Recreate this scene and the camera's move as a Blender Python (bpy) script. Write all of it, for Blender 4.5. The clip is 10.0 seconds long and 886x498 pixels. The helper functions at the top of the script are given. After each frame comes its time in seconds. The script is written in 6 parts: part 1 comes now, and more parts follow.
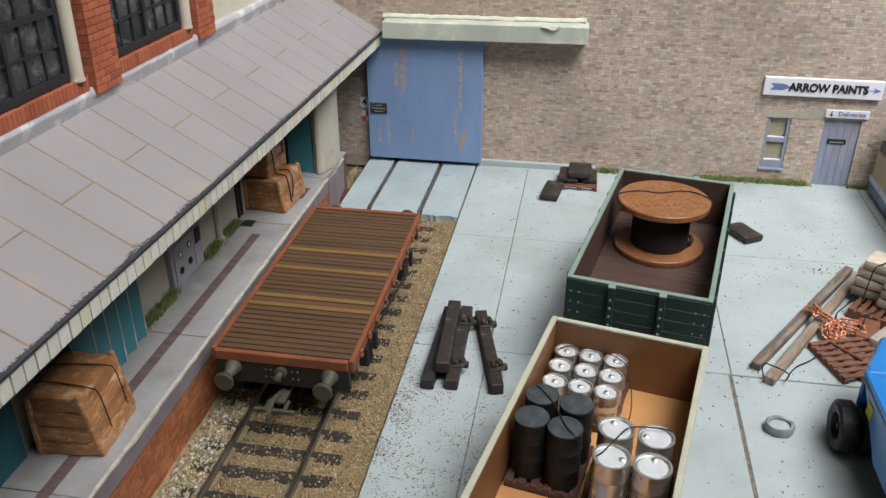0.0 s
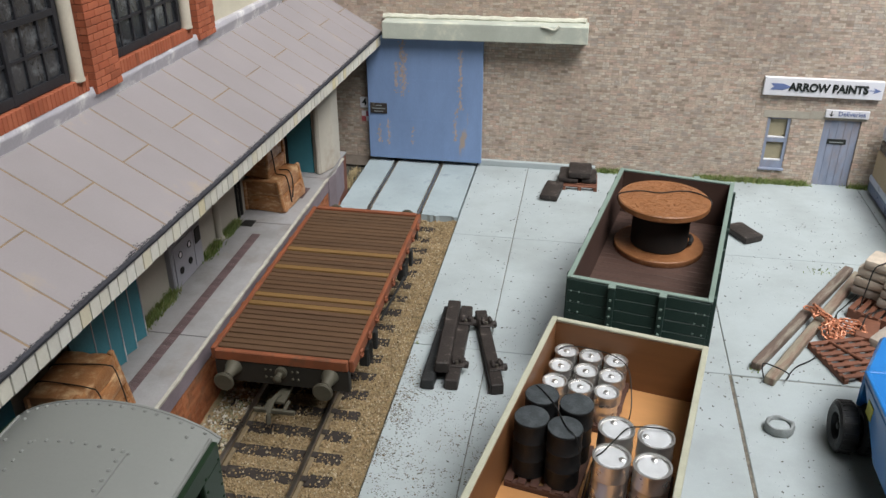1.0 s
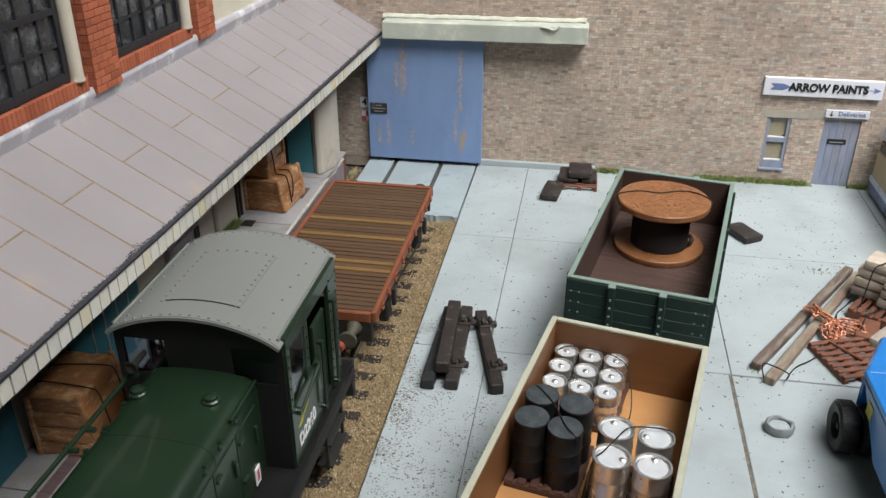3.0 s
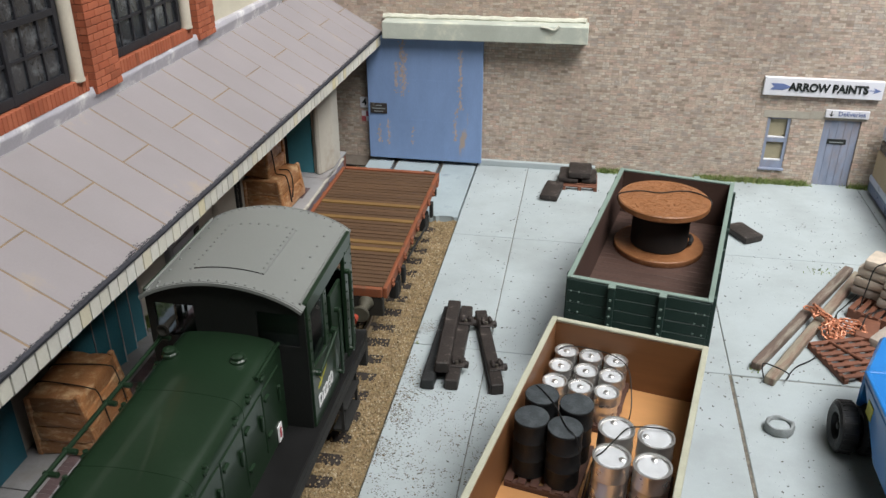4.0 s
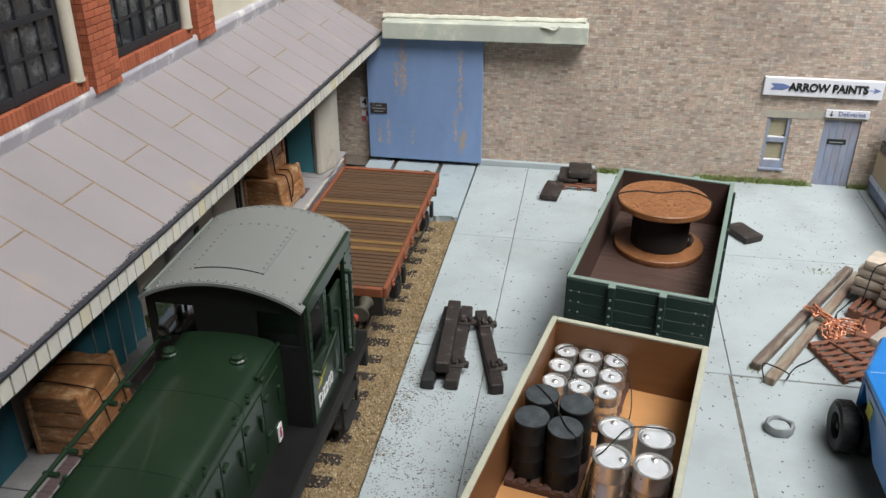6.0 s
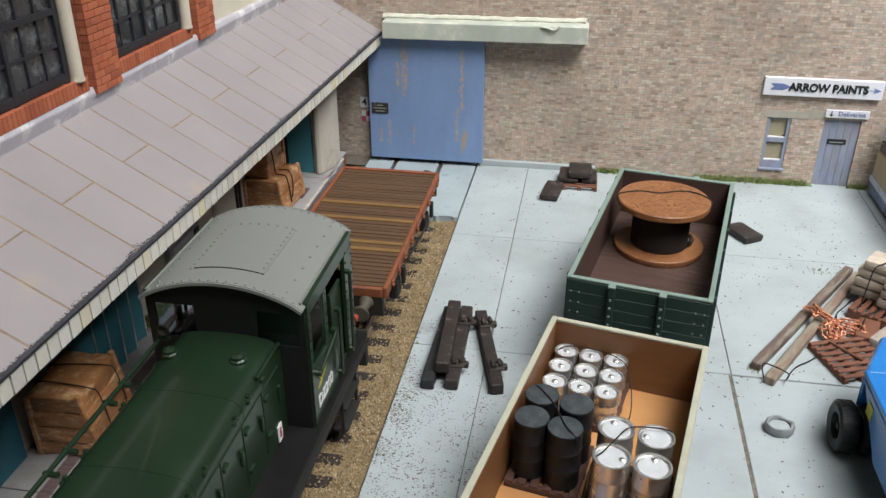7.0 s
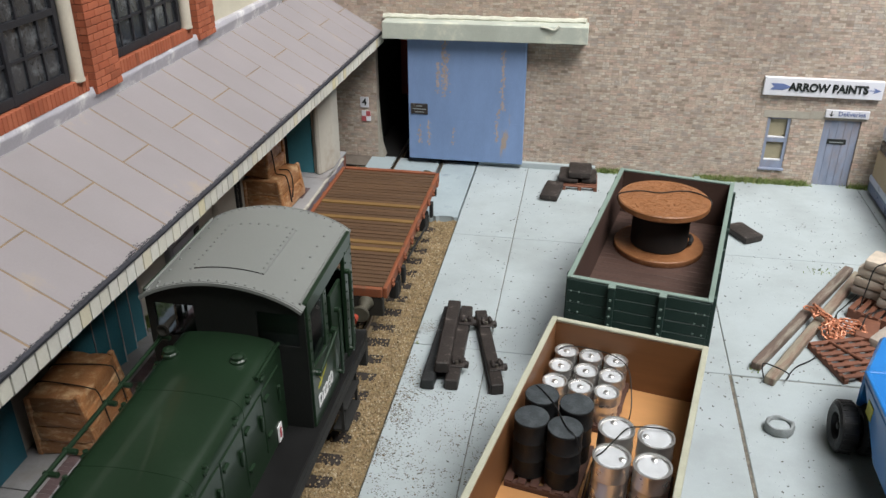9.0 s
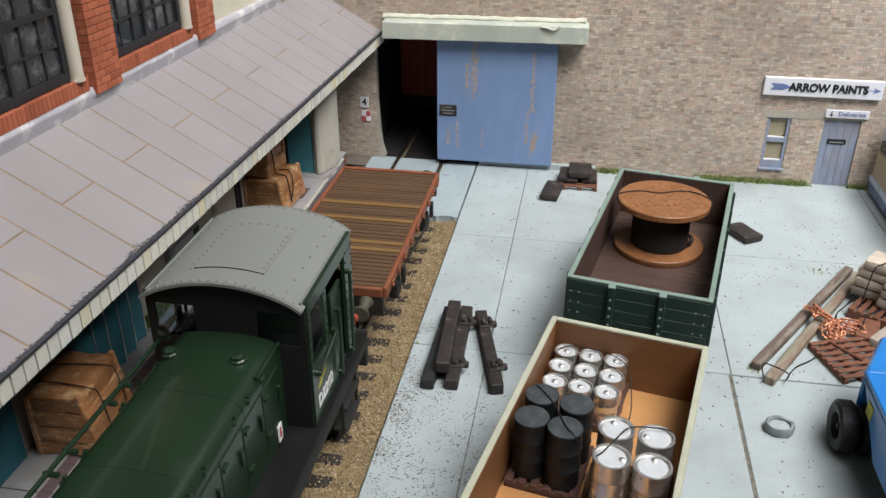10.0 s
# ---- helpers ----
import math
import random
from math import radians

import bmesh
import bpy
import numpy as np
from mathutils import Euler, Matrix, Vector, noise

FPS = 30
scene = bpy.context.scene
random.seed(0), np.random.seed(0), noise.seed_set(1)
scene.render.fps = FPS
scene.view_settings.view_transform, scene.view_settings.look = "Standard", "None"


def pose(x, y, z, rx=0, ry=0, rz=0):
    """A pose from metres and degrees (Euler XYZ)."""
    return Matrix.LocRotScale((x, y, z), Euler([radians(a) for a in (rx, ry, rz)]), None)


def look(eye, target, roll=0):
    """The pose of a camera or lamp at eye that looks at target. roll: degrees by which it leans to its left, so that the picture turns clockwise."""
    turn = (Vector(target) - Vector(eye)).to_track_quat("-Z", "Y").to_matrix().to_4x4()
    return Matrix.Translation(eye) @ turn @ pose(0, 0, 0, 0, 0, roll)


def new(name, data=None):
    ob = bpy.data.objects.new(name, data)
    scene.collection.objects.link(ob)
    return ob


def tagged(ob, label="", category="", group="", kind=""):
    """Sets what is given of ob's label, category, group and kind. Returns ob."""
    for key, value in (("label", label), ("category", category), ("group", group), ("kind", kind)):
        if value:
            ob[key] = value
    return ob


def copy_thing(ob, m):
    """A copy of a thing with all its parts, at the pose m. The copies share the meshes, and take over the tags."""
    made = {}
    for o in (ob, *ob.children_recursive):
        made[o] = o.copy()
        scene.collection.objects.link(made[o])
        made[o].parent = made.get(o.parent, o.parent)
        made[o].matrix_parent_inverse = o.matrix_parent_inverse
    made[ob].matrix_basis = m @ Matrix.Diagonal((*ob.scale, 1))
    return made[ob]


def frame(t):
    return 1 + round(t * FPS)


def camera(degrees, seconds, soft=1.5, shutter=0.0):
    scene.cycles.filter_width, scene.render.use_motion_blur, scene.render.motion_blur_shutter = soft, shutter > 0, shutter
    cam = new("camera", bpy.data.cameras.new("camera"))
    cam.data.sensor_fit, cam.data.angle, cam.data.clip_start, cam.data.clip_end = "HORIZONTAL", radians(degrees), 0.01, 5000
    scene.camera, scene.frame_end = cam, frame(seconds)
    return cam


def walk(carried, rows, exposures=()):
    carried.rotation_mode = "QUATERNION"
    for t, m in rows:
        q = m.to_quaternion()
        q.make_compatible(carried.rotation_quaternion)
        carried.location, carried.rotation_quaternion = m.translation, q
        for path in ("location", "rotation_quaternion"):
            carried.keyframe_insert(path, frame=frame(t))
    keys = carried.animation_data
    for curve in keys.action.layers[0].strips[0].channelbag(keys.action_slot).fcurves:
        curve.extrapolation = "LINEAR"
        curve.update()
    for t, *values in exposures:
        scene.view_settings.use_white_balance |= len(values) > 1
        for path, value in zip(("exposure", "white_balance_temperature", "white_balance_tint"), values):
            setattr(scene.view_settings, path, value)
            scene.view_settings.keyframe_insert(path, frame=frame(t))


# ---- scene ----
cam = camera(55.45, 10.0, soft=1.45)
CAM = pose(0, 0, 0.1199, 62.1, 0.0, 9.82)
walk(cam, [(0.0, CAM), (10.0, CAM)], exposures=[(0.0, 0.02), (2.0, 0.03), (4.0, 0.11), (10.0, 0.11)])

# ---- light: one ceiling strip of the room and an added fill, pale walls round them ----
world = bpy.data.worlds.new("world")
scene.world = world
world.use_nodes = True
world.node_tree.nodes["Background"].inputs[0].default_value = (0.9, 0.95, 1.0, 1)
world.node_tree.nodes["Background"].inputs[1].default_value = 0.05
panel_data = bpy.data.lights.new("ceiling_strip", "AREA")
panel_data.shape, panel_data.size, panel_data.size_y = "RECTANGLE", 0.5, 0.25
panel_data.energy, panel_data.color = 4.0, (0.99, 0.985, 0.98)
panel = new("ceiling_strip", panel_data)
panel.matrix_world = look((0.34, 0.22, 0.64), (0.0, 0.27, 0.0))
# added fill lamp, no known fitting, narrowed to brighten the back wall
lamp_data = bpy.data.lights.new("ceiling_panel", "AREA")
lamp_data.shape, lamp_data.size, lamp_data.size_y = "RECTANGLE", 0.4, 0.4
lamp_data.energy, lamp_data.spread, lamp_data.color = 1.75, radians(76), (0.99, 0.985, 0.98)
lamp = new("ceiling_panel", lamp_data)
lamp.matrix_world = look((0.24, -0.08, 0.72), (0.08, 0.38, 0.09))

MM = 0.001


def P(x, y, z, rx=0, ry=0, rz=0):
    return pose(x * MM, y * MM, z * MM, rx, ry, rz)


# ---- materials ----
def mat(name, base, rough=0.6, metal=0.0, vary=0.25, scale=0.25, tint=None, tint_scale=0.08, tint_at=0.6, tint_soft=0.08,
        fine=2.0, bump=0.15, rnd="", rnd_amount=0.3, palette=None, coat=0.0, stretch=(1, 1, 1), spec=0.4, world_space=False, grime=None):
    """A worn surface: base colour with soft variation, stains of a second colour, fine relief. Scales are per millimetre."""
    m = bpy.data.materials.new(name)
    m.use_nodes = True
    nt = m.node_tree
    N, L = nt.nodes, nt.links
    b = N["Principled BSDF"]
    b.inputs["Roughness"].default_value, b.inputs["Metallic"].default_value = rough, metal
    b.inputs["Specular IOR Level"].default_value = spec
    b.inputs["Coat Weight"].default_value = coat
    tc = N.new("ShaderNodeTexCoord")
    mp = N.new("ShaderNodeMapping")
    mp.inputs["Scale"].default_value = stretch
    where = N.new("ShaderNodeNewGeometry").outputs["Position"] if world_space else tc.outputs["Object"]
    L.new(where, mp.inputs["Vector"])

    def noise_node(s, detail=5.0, r=0.6):
        n = N.new("ShaderNodeTexNoise")
        n.inputs["Scale"].default_value, n.inputs["Detail"].default_value, n.inputs["Roughness"].default_value = s * 1000, detail, r
        L.new(mp.outputs[0], n.inputs["Vector"])
        return n

    def mix(fac, a, c, mode="MIX"):
        x = N.new("ShaderNodeMix")
        x.data_type, x.blend_type = "RGBA", mode
        for sock, v in ((x.inputs[0], fac), (x.inputs[6], a), (x.inputs[7], c)):
            if isinstance(v, (int, float)):
                sock.default_value = v
            elif isinstance(v, tuple):
                sock.default_value = (*v[:3], 1)
            else:
                L.new(v, sock)
        return x.outputs[2]

    def ramp(src, lo, hi):
        r = N.new("ShaderNodeMapRange")
        r.inputs[1].default_value, r.inputs[2].default_value = lo, hi
        L.new(src, r.inputs[0])
        return r.outputs[0]

    col = tuple(base)
    if rnd:
        if rnd == "object":
            src = N.new("ShaderNodeObjectInfo").outputs["Random"]
        else:
            src = N.new("ShaderNodeNewGeometry").outputs["Random Per Island"]
        cr = N.new("ShaderNodeValToRGB")
        pal = palette or [tuple(c * (1 - rnd_amount) for c in base), tuple(base), tuple(min(1, c * (1 + rnd_amount)) for c in base)]
        el = cr.color_ramp.elements
        while len(el) < len(pal):
            el.new(0.5)
        for i, c in enumerate(pal):
            el[i].position = i / (len(pal) - 1)
            el[i].color = (*c, 1)
        L.new(src, cr.inputs[0])
        col = cr.outputs[0]
    big = noise_node(scale)
    dark = mix(1.0, col, (1 - vary, 1 - vary, 1 - vary), "MULTIPLY")
    light = mix(1.0, col, (1 + vary * 0.6, 1 + vary * 0.6, 1 + vary * 0.6), "MULTIPLY")
    col = mix(ramp(big.outputs[0], 0.3, 0.7), dark, light)
    fine_n = noise_node(fine, 4.0, 0.65)
    col = mix(ramp(fine_n.outputs[0], 0.35, 0.7), mix(1.0, col, (1 - vary * 0.5,) * 3, "MULTIPLY"), col)
    if tint:
        st = noise_node(tint_scale, 8.0, 0.68)
        col = mix(ramp(st.outputs[0], tint_at - tint_soft, tint_at + tint_soft), col, tuple(tint))
    if grime:
        g_col, g_scale, g_at, g_soft = grime
        gn = noise_node(g_scale, 9.0, 0.72)
        col = mix(ramp(gn.outputs[0], g_at - g_soft, g_at + g_soft), col, mix(0.45, col, g_col))
    L.new(col, b.inputs["Base Color"])
    rr = N.new("ShaderNodeMapRange")
    rr.inputs[3].default_value, rr.inputs[4].default_value = max(0.02, rough - 0.12), min(1, rough + 0.12)
    L.new(big.outputs[0], rr.inputs[0])
    L.new(rr.outputs[0], b.inputs["Roughness"])
    if bump:
        bp = N.new("ShaderNodeBump")
        bp.inputs["Strength"].default_value, bp.inputs["Distance"].default_value = min(1, bump * 2), 0.00025
        L.new(fine_n.outputs[0], bp.inputs["Height"])
        L.new(bp.outputs[0], b.inputs["Normal"])
    return m


def glass_mat(name, tint=(0.8, 0.9, 0.9), rough=0.03, clear=1.0):
    m = bpy.data.materials.new(name)
    m.use_nodes = True
    b = m.node_tree.nodes["Principled BSDF"]
    b.inputs["Base Color"].default_value = (*tint, 1)
    b.inputs["Roughness"].default_value = rough
    b.inputs["Transmission Weight"].default_value = clear
    b.inputs["IOR"].default_value = 1.45
    return m


CONCRETE = mat("painted_concrete", (0.36, 0.405, 0.415), 0.75, vary=0.10, scale=0.045, tint=(0.20, 0.20, 0.17), tint_scale=0.42, tint_at=0.70, tint_soft=0.015, fine=3, bump=0.08, grime=((0.22, 0.24, 0.23), 0.03, 0.57, 0.12), world_space=True)
CONCRETE_BLUE = mat("blue_grey_slab", (0.33, 0.39, 0.41), 0.75, vary=0.16, scale=0.06, tint=(0.2, 0.24, 0.26), tint_scale=0.12, tint_at=0.62, fine=3, bump=0.1)
JOINT = mat("joint_dirt", (0.10, 0.095, 0.075), 0.9, vary=0.4, scale=0.4)
JOINT_PALE = mat("joint_grey", (0.20, 0.20, 0.175), 0.9, vary=0.4, scale=0.4)
JOINT_GREY = mat("joint_grey_dirt", (0.17, 0.155, 0.125), 0.9, vary=0.5, scale=0.5)
JOINT_TAN = mat("joint_sand", (0.16, 0.125, 0.075), 0.9, vary=0.5, scale=0.6)
BOARD = mat("baseboard_wood", (0.30, 0.22, 0.13), 0.8, vary=0.2)
ROOM = mat("room_paint", (0.36, 0.36, 0.35), 0.9, vary=0.04, scale=0.002, fine=0.05, bump=0.02)
PAL_BUFF = [(0.36, 0.28, 0.22), (0.53, 0.44, 0.35), (0.62, 0.48, 0.385), (0.58, 0.485, 0.395), (0.68, 0.60, 0.50), (0.48, 0.42, 0.365), (0.62, 0.45, 0.36), (0.42, 0.37, 0.32)]
BRICK_BUFF = mat("buff_brick", (0.4, 0.3, 0.25), 0.85, vary=0.22, scale=0.6, fine=1.8, bump=0.12, world_space=True, grime=((0.15, 0.12, 0.10), 0.02, 0.54, 0.14), tint=(0.30, 0.25, 0.22), tint_scale=0.9, tint_at=0.62, tint_soft=0.05, rnd="island", palette=PAL_BUFF)
BRICK_BUFF_ONE = mat("buff_brick_single", (0.4, 0.3, 0.25), 0.85, vary=0.22, scale=0.6, fine=1.8, bump=0.12, world_space=True, grime=((0.15, 0.12, 0.10), 0.02, 0.54, 0.14), tint=(0.30, 0.25, 0.22), tint_scale=0.9, tint_at=0.62, tint_soft=0.05, rnd="object", palette=PAL_BUFF)
MORTAR = mat("mortar", (0.37, 0.31, 0.26), 0.9, vary=0.2, scale=0.2)
PAL_RED = [(0.27, 0.075, 0.035), (0.37, 0.105, 0.05), (0.42, 0.125, 0.062), (0.34, 0.09, 0.042)]
BRICK_RED = mat("red_brick", (0.36, 0.1, 0.05), 0.8, vary=0.15, scale=0.3, fine=2, bump=0.15, rnd="object", palette=PAL_RED)
BRICK_RED_MANY = mat("red_brick_face", (0.36, 0.1, 0.05), 0.8, vary=0.3, scale=0.3, fine=2, bump=0.15, rnd="island", palette=[(0.28, 0.09, 0.035), (0.38, 0.125, 0.05), (0.42, 0.155, 0.065)], tint=(0.16, 0.11, 0.06), tint_scale=0.06, tint_at=0.6)
MORTAR_RED = mat("red_mortar", (0.14, 0.05, 0.03), 0.9, vary=0.2)
SLATE = mat("roof_tile", (0.265, 0.241, 0.247), 0.75, vary=0.08, scale=0.05, fine=2.5, bump=0.06, rnd="object", rnd_amount=0.025, tint=(0.33, 0.27, 0.21), tint_scale=0.05, tint_at=0.68)
SLATE_GAP = mat("roof_underlay", (0.25, 0.18, 0.115), 0.85, vary=0.3)
LEAD = mat("lead_flashing", (0.44, 0.425, 0.46), 0.6, vary=0.12, scale=0.15, tint=(0.75, 0.75, 0.72), tint_scale=0.15, tint_at=0.6)
BLACK_EDGE = mat("tar_edge", (0.035, 0.036, 0.045), 0.7, vary=0.4, scale=0.5)
CREAM_BOARD = mat("cream_valance_paint", (0.60, 0.585, 0.52), 0.7, vary=0.12, scale=0.3, rnd="object", palette=[(0.52, 0.51, 0.46), (0.60, 0.585, 0.53), (0.62, 0.60, 0.52), (0.66, 0.65, 0.60), (0.60, 0.53, 0.33)], bump=0.1)
CREAM = mat("cream_render", (0.46, 0.43, 0.37), 0.85, vary=0.12, scale=0.05, tint=(0.3, 0.25, 0.2), tint_scale=0.05, tint_at=0.63)
STONE_PALE = mat("pale_stone", (0.58, 0.54, 0.43), 0.8, vary=0.12, scale=0.1)
PIPE = mat("beige_pipe_paint", (0.55, 0.50, 0.41), 0.6, vary=0.12, scale=0.1)
WINDOW_FRAME = mat("black_iron_frame", (0.022, 0.022, 0.026), 0.5, vary=0.3)
# the grey tint patches are reflections painted into the pane colour
DARK_GLASS = mat("dark_glass", (0.032, 0.035, 0.04), 0.16, vary=0.5, scale=0.1, tint=(0.13, 0.14, 0.15), tint_scale=0.25, tint_at=0.6, bump=0.03, spec=0.6)
PLATFORM_MAT = mat("platform_paving", (0.295, 0.288, 0.29), 0.8, grime=((0.13, 0.12, 0.11), 0.06, 0.56, 0.12), vary=0.12, scale=0.08, tint=(0.24, 0.22, 0.21), tint_scale=0.1, tint_at=0.6, bump=0.08)
EDGE_STONE = mat("worn_edge", (0.47, 0.44, 0.375), 0.85, vary=0.3, scale=0.4)
PURPLE = mat("coping_purple", (0.20, 0.165, 0.185), 0.8, vary=0.2, scale=0.2)
STRIP = mat("platform_brick_strip", (0.125, 0.082, 0.082), 0.8, vary=0.2, rnd="object", rnd_amount=0.2)
FOOTPLATE = mat("black_satin_paint", (0.009, 0.009, 0.009), 0.55, vary=0.3, scale=0.2, bump=0.03, spec=0.2)
TEAL = mat("teal_paint", (0.06, 0.24, 0.30), 0.5, vary=0.18, scale=0.1)
# darker copy of the teal, with the canopy's shade on the end leaf
TEAL_SHADED = mat("teal_shutter", (0.02, 0.11, 0.15), 0.45, vary=0.18, scale=0.1)
BLUE_DOOR = mat("faded_blue_door", (0.185, 0.275, 0.465), 0.6, vary=0.14, scale=0.06, tint=(0.33, 0.27, 0.23), tint_scale=0.07, tint_at=0.655, tint_soft=0.03, stretch=(1.6, 1, 0.45), bump=0.05)
BLUE_WOOD = mat("worn_blue_paint", (0.27, 0.31, 0.41), 0.75, vary=0.2, scale=0.2, tint=(0.28, 0.24, 0.24), tint_scale=0.12, tint_at=0.56, tint_soft=0.12, stretch=(2, 1, 0.5))
BLIND = mat("tan_blind", (0.34, 0.30, 0.20), 0.8, vary=0.12)
PALE_GREEN = mat("pale_green_paint", (0.46, 0.49, 0.425), 0.7, vary=0.14, scale=0.1, tint=(0.62, 0.62, 0.5), tint_scale=0.1, tint_at=0.6)
GLUE = mat("cream_sealant", (0.62, 0.62, 0.52), 0.5, vary=0.15, scale=0.3, bump=0.3)
WHITE = mat("white_sign_paint", (0.72, 0.72, 0.76), 0.5, vary=0.06, scale=0.1)
INK = mat("sign_black", (0.02, 0.024, 0.022), 0.5, vary=0.1)
INK_BLUE = mat("sign_blue", (0.14, 0.19, 0.38), 0.5, vary=0.1)
INK_RED = mat("sign_red", (0.42, 0.09, 0.1), 0.5, vary=0.1)
STONE_LINTEL = mat("stone_lintel", (0.40, 0.37, 0.31), 0.85, vary=0.15, scale=0.2)
GRASS = mat("grass_tuft", (0.13, 0.19, 0.055), 0.8, vary=0.3, rnd="island", palette=[(0.10, 0.16, 0.035), (0.18, 0.26, 0.07), (0.26, 0.31, 0.11), (0.33, 0.33, 0.15)], bump=0)
STRAW = mat("straw_scatter", (0.40, 0.32, 0.18), 0.85, vary=0.2, rnd="island", rnd_amount=0.3, bump=0)
GRAVEL = mat("ballast_stone", (0.35, 0.27, 0.16), 0.8, vary=0.15, rnd="island", palette=[(0.13, 0.09, 0.045), (0.28, 0.20, 0.105), (0.36, 0.26, 0.14), (0.33, 0.24, 0.125), (0.24, 0.17, 0.09), (0.50, 0.42, 0.29)], bump=0.1)
GRAVEL_PALE = mat("ballast_stone_pale", (0.4, 0.36, 0.28), 0.8, vary=0.15, rnd="island", palette=[(0.12, 0.11, 0.09), (0.30, 0.24, 0.15), (0.40, 0.36, 0.28), (0.62, 0.60, 0.54), (0.18, 0.20, 0.11), (0.35, 0.27, 0.16)], bump=0.1)
BED = mat("ballast_bed", (0.33, 0.25, 0.14), 0.9, vary=0.35, scale=0.5, fine=2, bump=0.5)
SLEEPER_MAT = mat("dark_sleeper", (0.033, 0.026, 0.022), 0.7, vary=0.35, scale=0.4, tint=(0.2, 0.16, 0.1), tint_scale=0.4, tint_at=0.66)
RAIL_TOP = mat("worn_steel", (0.55, 0.51, 0.45), 0.3, metal=1.0, vary=0.2, scale=0.1)
RAIL_SIDE = mat("rusty_rail", (0.22, 0.17, 0.105), 0.7, metal=0.2, vary=0.3, scale=0.3)
WAGON_PLANK = mat("brown_deck_plank", (0.10, 0.054, 0.027), 0.65, vary=0.18, scale=0.15, rnd="object", rnd_amount=0.12, stretch=(0.35, 2.2, 1), bump=0.12)
WAGON_PLANK_TAN = mat("tan_deck_plank", (0.20, 0.112, 0.036), 0.65, vary=0.18, scale=0.15, stretch=(0.35, 2.2, 1), bump=0.12)
ORANGE = mat("bauxite_red_paint", (0.225, 0.07, 0.03), 0.65, vary=0.2, scale=0.2, bump=0.12, tint=(0.11, 0.055, 0.03), tint_scale=0.25, tint_at=0.62)
BUFFER_GREY = mat("weathered_grey_steel", (0.085, 0.078, 0.056), 0.6, metal=0.2, vary=0.25, scale=0.3)
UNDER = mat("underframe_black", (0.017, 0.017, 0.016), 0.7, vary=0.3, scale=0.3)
GREEN_LOCO = mat("loco_green_gloss", (0.012, 0.028, 0.0135), 0.34, vary=0.18, scale=0.06, tint=(0.02, 0.036, 0.021), tint_scale=0.12, tint_at=0.68, bump=0.03, coat=0.3)
ROOF_GREY = mat("loco_roof_grey", (0.185, 0.193, 0.182), 0.5, vary=0.06, scale=0.05, bump=0.03)
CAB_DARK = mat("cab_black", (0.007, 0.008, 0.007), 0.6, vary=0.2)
CLEAR = glass_mat("cab_glass", (0.72, 0.82, 0.9), 0.04, 1.0)
YELLOW = mat("crest_yellow", (0.45, 0.42, 0.04), 0.5, vary=0.1)
NUMBER = mat("number_white", (0.75, 0.75, 0.75), 0.5, vary=0.05)
GREEN_WAGON = mat("dark_green_wagon_paint", (0.016, 0.036, 0.029), 0.45, vary=0.15, scale=0.2, bump=0.05)
GREEN_RIM = mat("green_grey_rim", (0.19, 0.255, 0.22), 0.6, vary=0.15, scale=0.2)
WAGON_IN = mat("dark_brown_interior", (0.062, 0.034, 0.026), 0.6, vary=0.2, scale=0.15, bump=0.08)
WAGON_FLOOR = mat("dark_brown_floor_plank", (0.075, 0.043, 0.034), 0.5, vary=0.15, scale=0.2, rnd="object", rnd_amount=0.1, bump=0.08, spec=0.5)
# wall ply set darker than the floor: the wagon's inner shade is in the colour
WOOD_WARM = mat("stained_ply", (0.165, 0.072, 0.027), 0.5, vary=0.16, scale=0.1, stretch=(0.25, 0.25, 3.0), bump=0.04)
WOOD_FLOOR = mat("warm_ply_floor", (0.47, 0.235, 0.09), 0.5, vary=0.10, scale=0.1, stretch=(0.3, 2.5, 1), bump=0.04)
RIM_CREAM = mat("cream_rim_paint", (0.40, 0.40, 0.31), 0.65, vary=0.12, scale=0.3)
SPOOL_WOOD = mat("cable_drum_wood", (0.25, 0.105, 0.042), 0.36, vary=0.15, scale=0.2, tint=(0.34, 0.165, 0.08), tint_scale=0.8, tint_at=0.6, fine=1.2, bump=0.35)
CABLE = mat("black_cable", (0.013, 0.012, 0.012), 0.7, vary=0.2)
TIN = mat("bright_tin", (0.78, 0.77, 0.75), 0.3, metal=0.9, vary=0.1, scale=0.3, bump=0.05)
TIN_TOP = mat("silver_paint_lid", (0.66, 0.68, 0.70), 0.42, metal=0.35, vary=0.08, scale=0.4, bump=0.04)
DRUM_BLACK = mat("black_drum_paint", (0.010, 0.011, 0.012), 0.55, vary=0.3, scale=0.4)
DRUM_LID = mat("charcoal_drum_lid", (0.035, 0.043, 0.048), 0.65, vary=0.35, scale=0.5, bump=0.12, tint=(0.06, 0.067, 0.072), tint_scale=0.5, tint_at=0.62, tint_soft=0.1)
WIRE = mat("black_wire", (0.012, 0.012, 0.012), 0.45, vary=0.1, bump=0)
# pale golden tint paints highlights onto the glossy crate wood
CRATE = mat("varnished_crate_wood", (0.38, 0.175, 0.072), 0.3, vary=0.3, scale=0.12, tint=(0.58, 0.38, 0.21), tint_scale=0.3, tint_at=0.58, stretch=(1, 1, 2.5), bump=0.15)
# darker brown than PALLET, for the pallets inside the wagon
PALLET_DARK = mat("dark_stained_pallet", (0.085, 0.04, 0.028), 0.6, vary=0.25, scale=0.4, bump=0.1)
PALLET = mat("red_brown_pallet", (0.18, 0.072, 0.042), 0.6, vary=0.25, scale=0.4, bump=0.1)
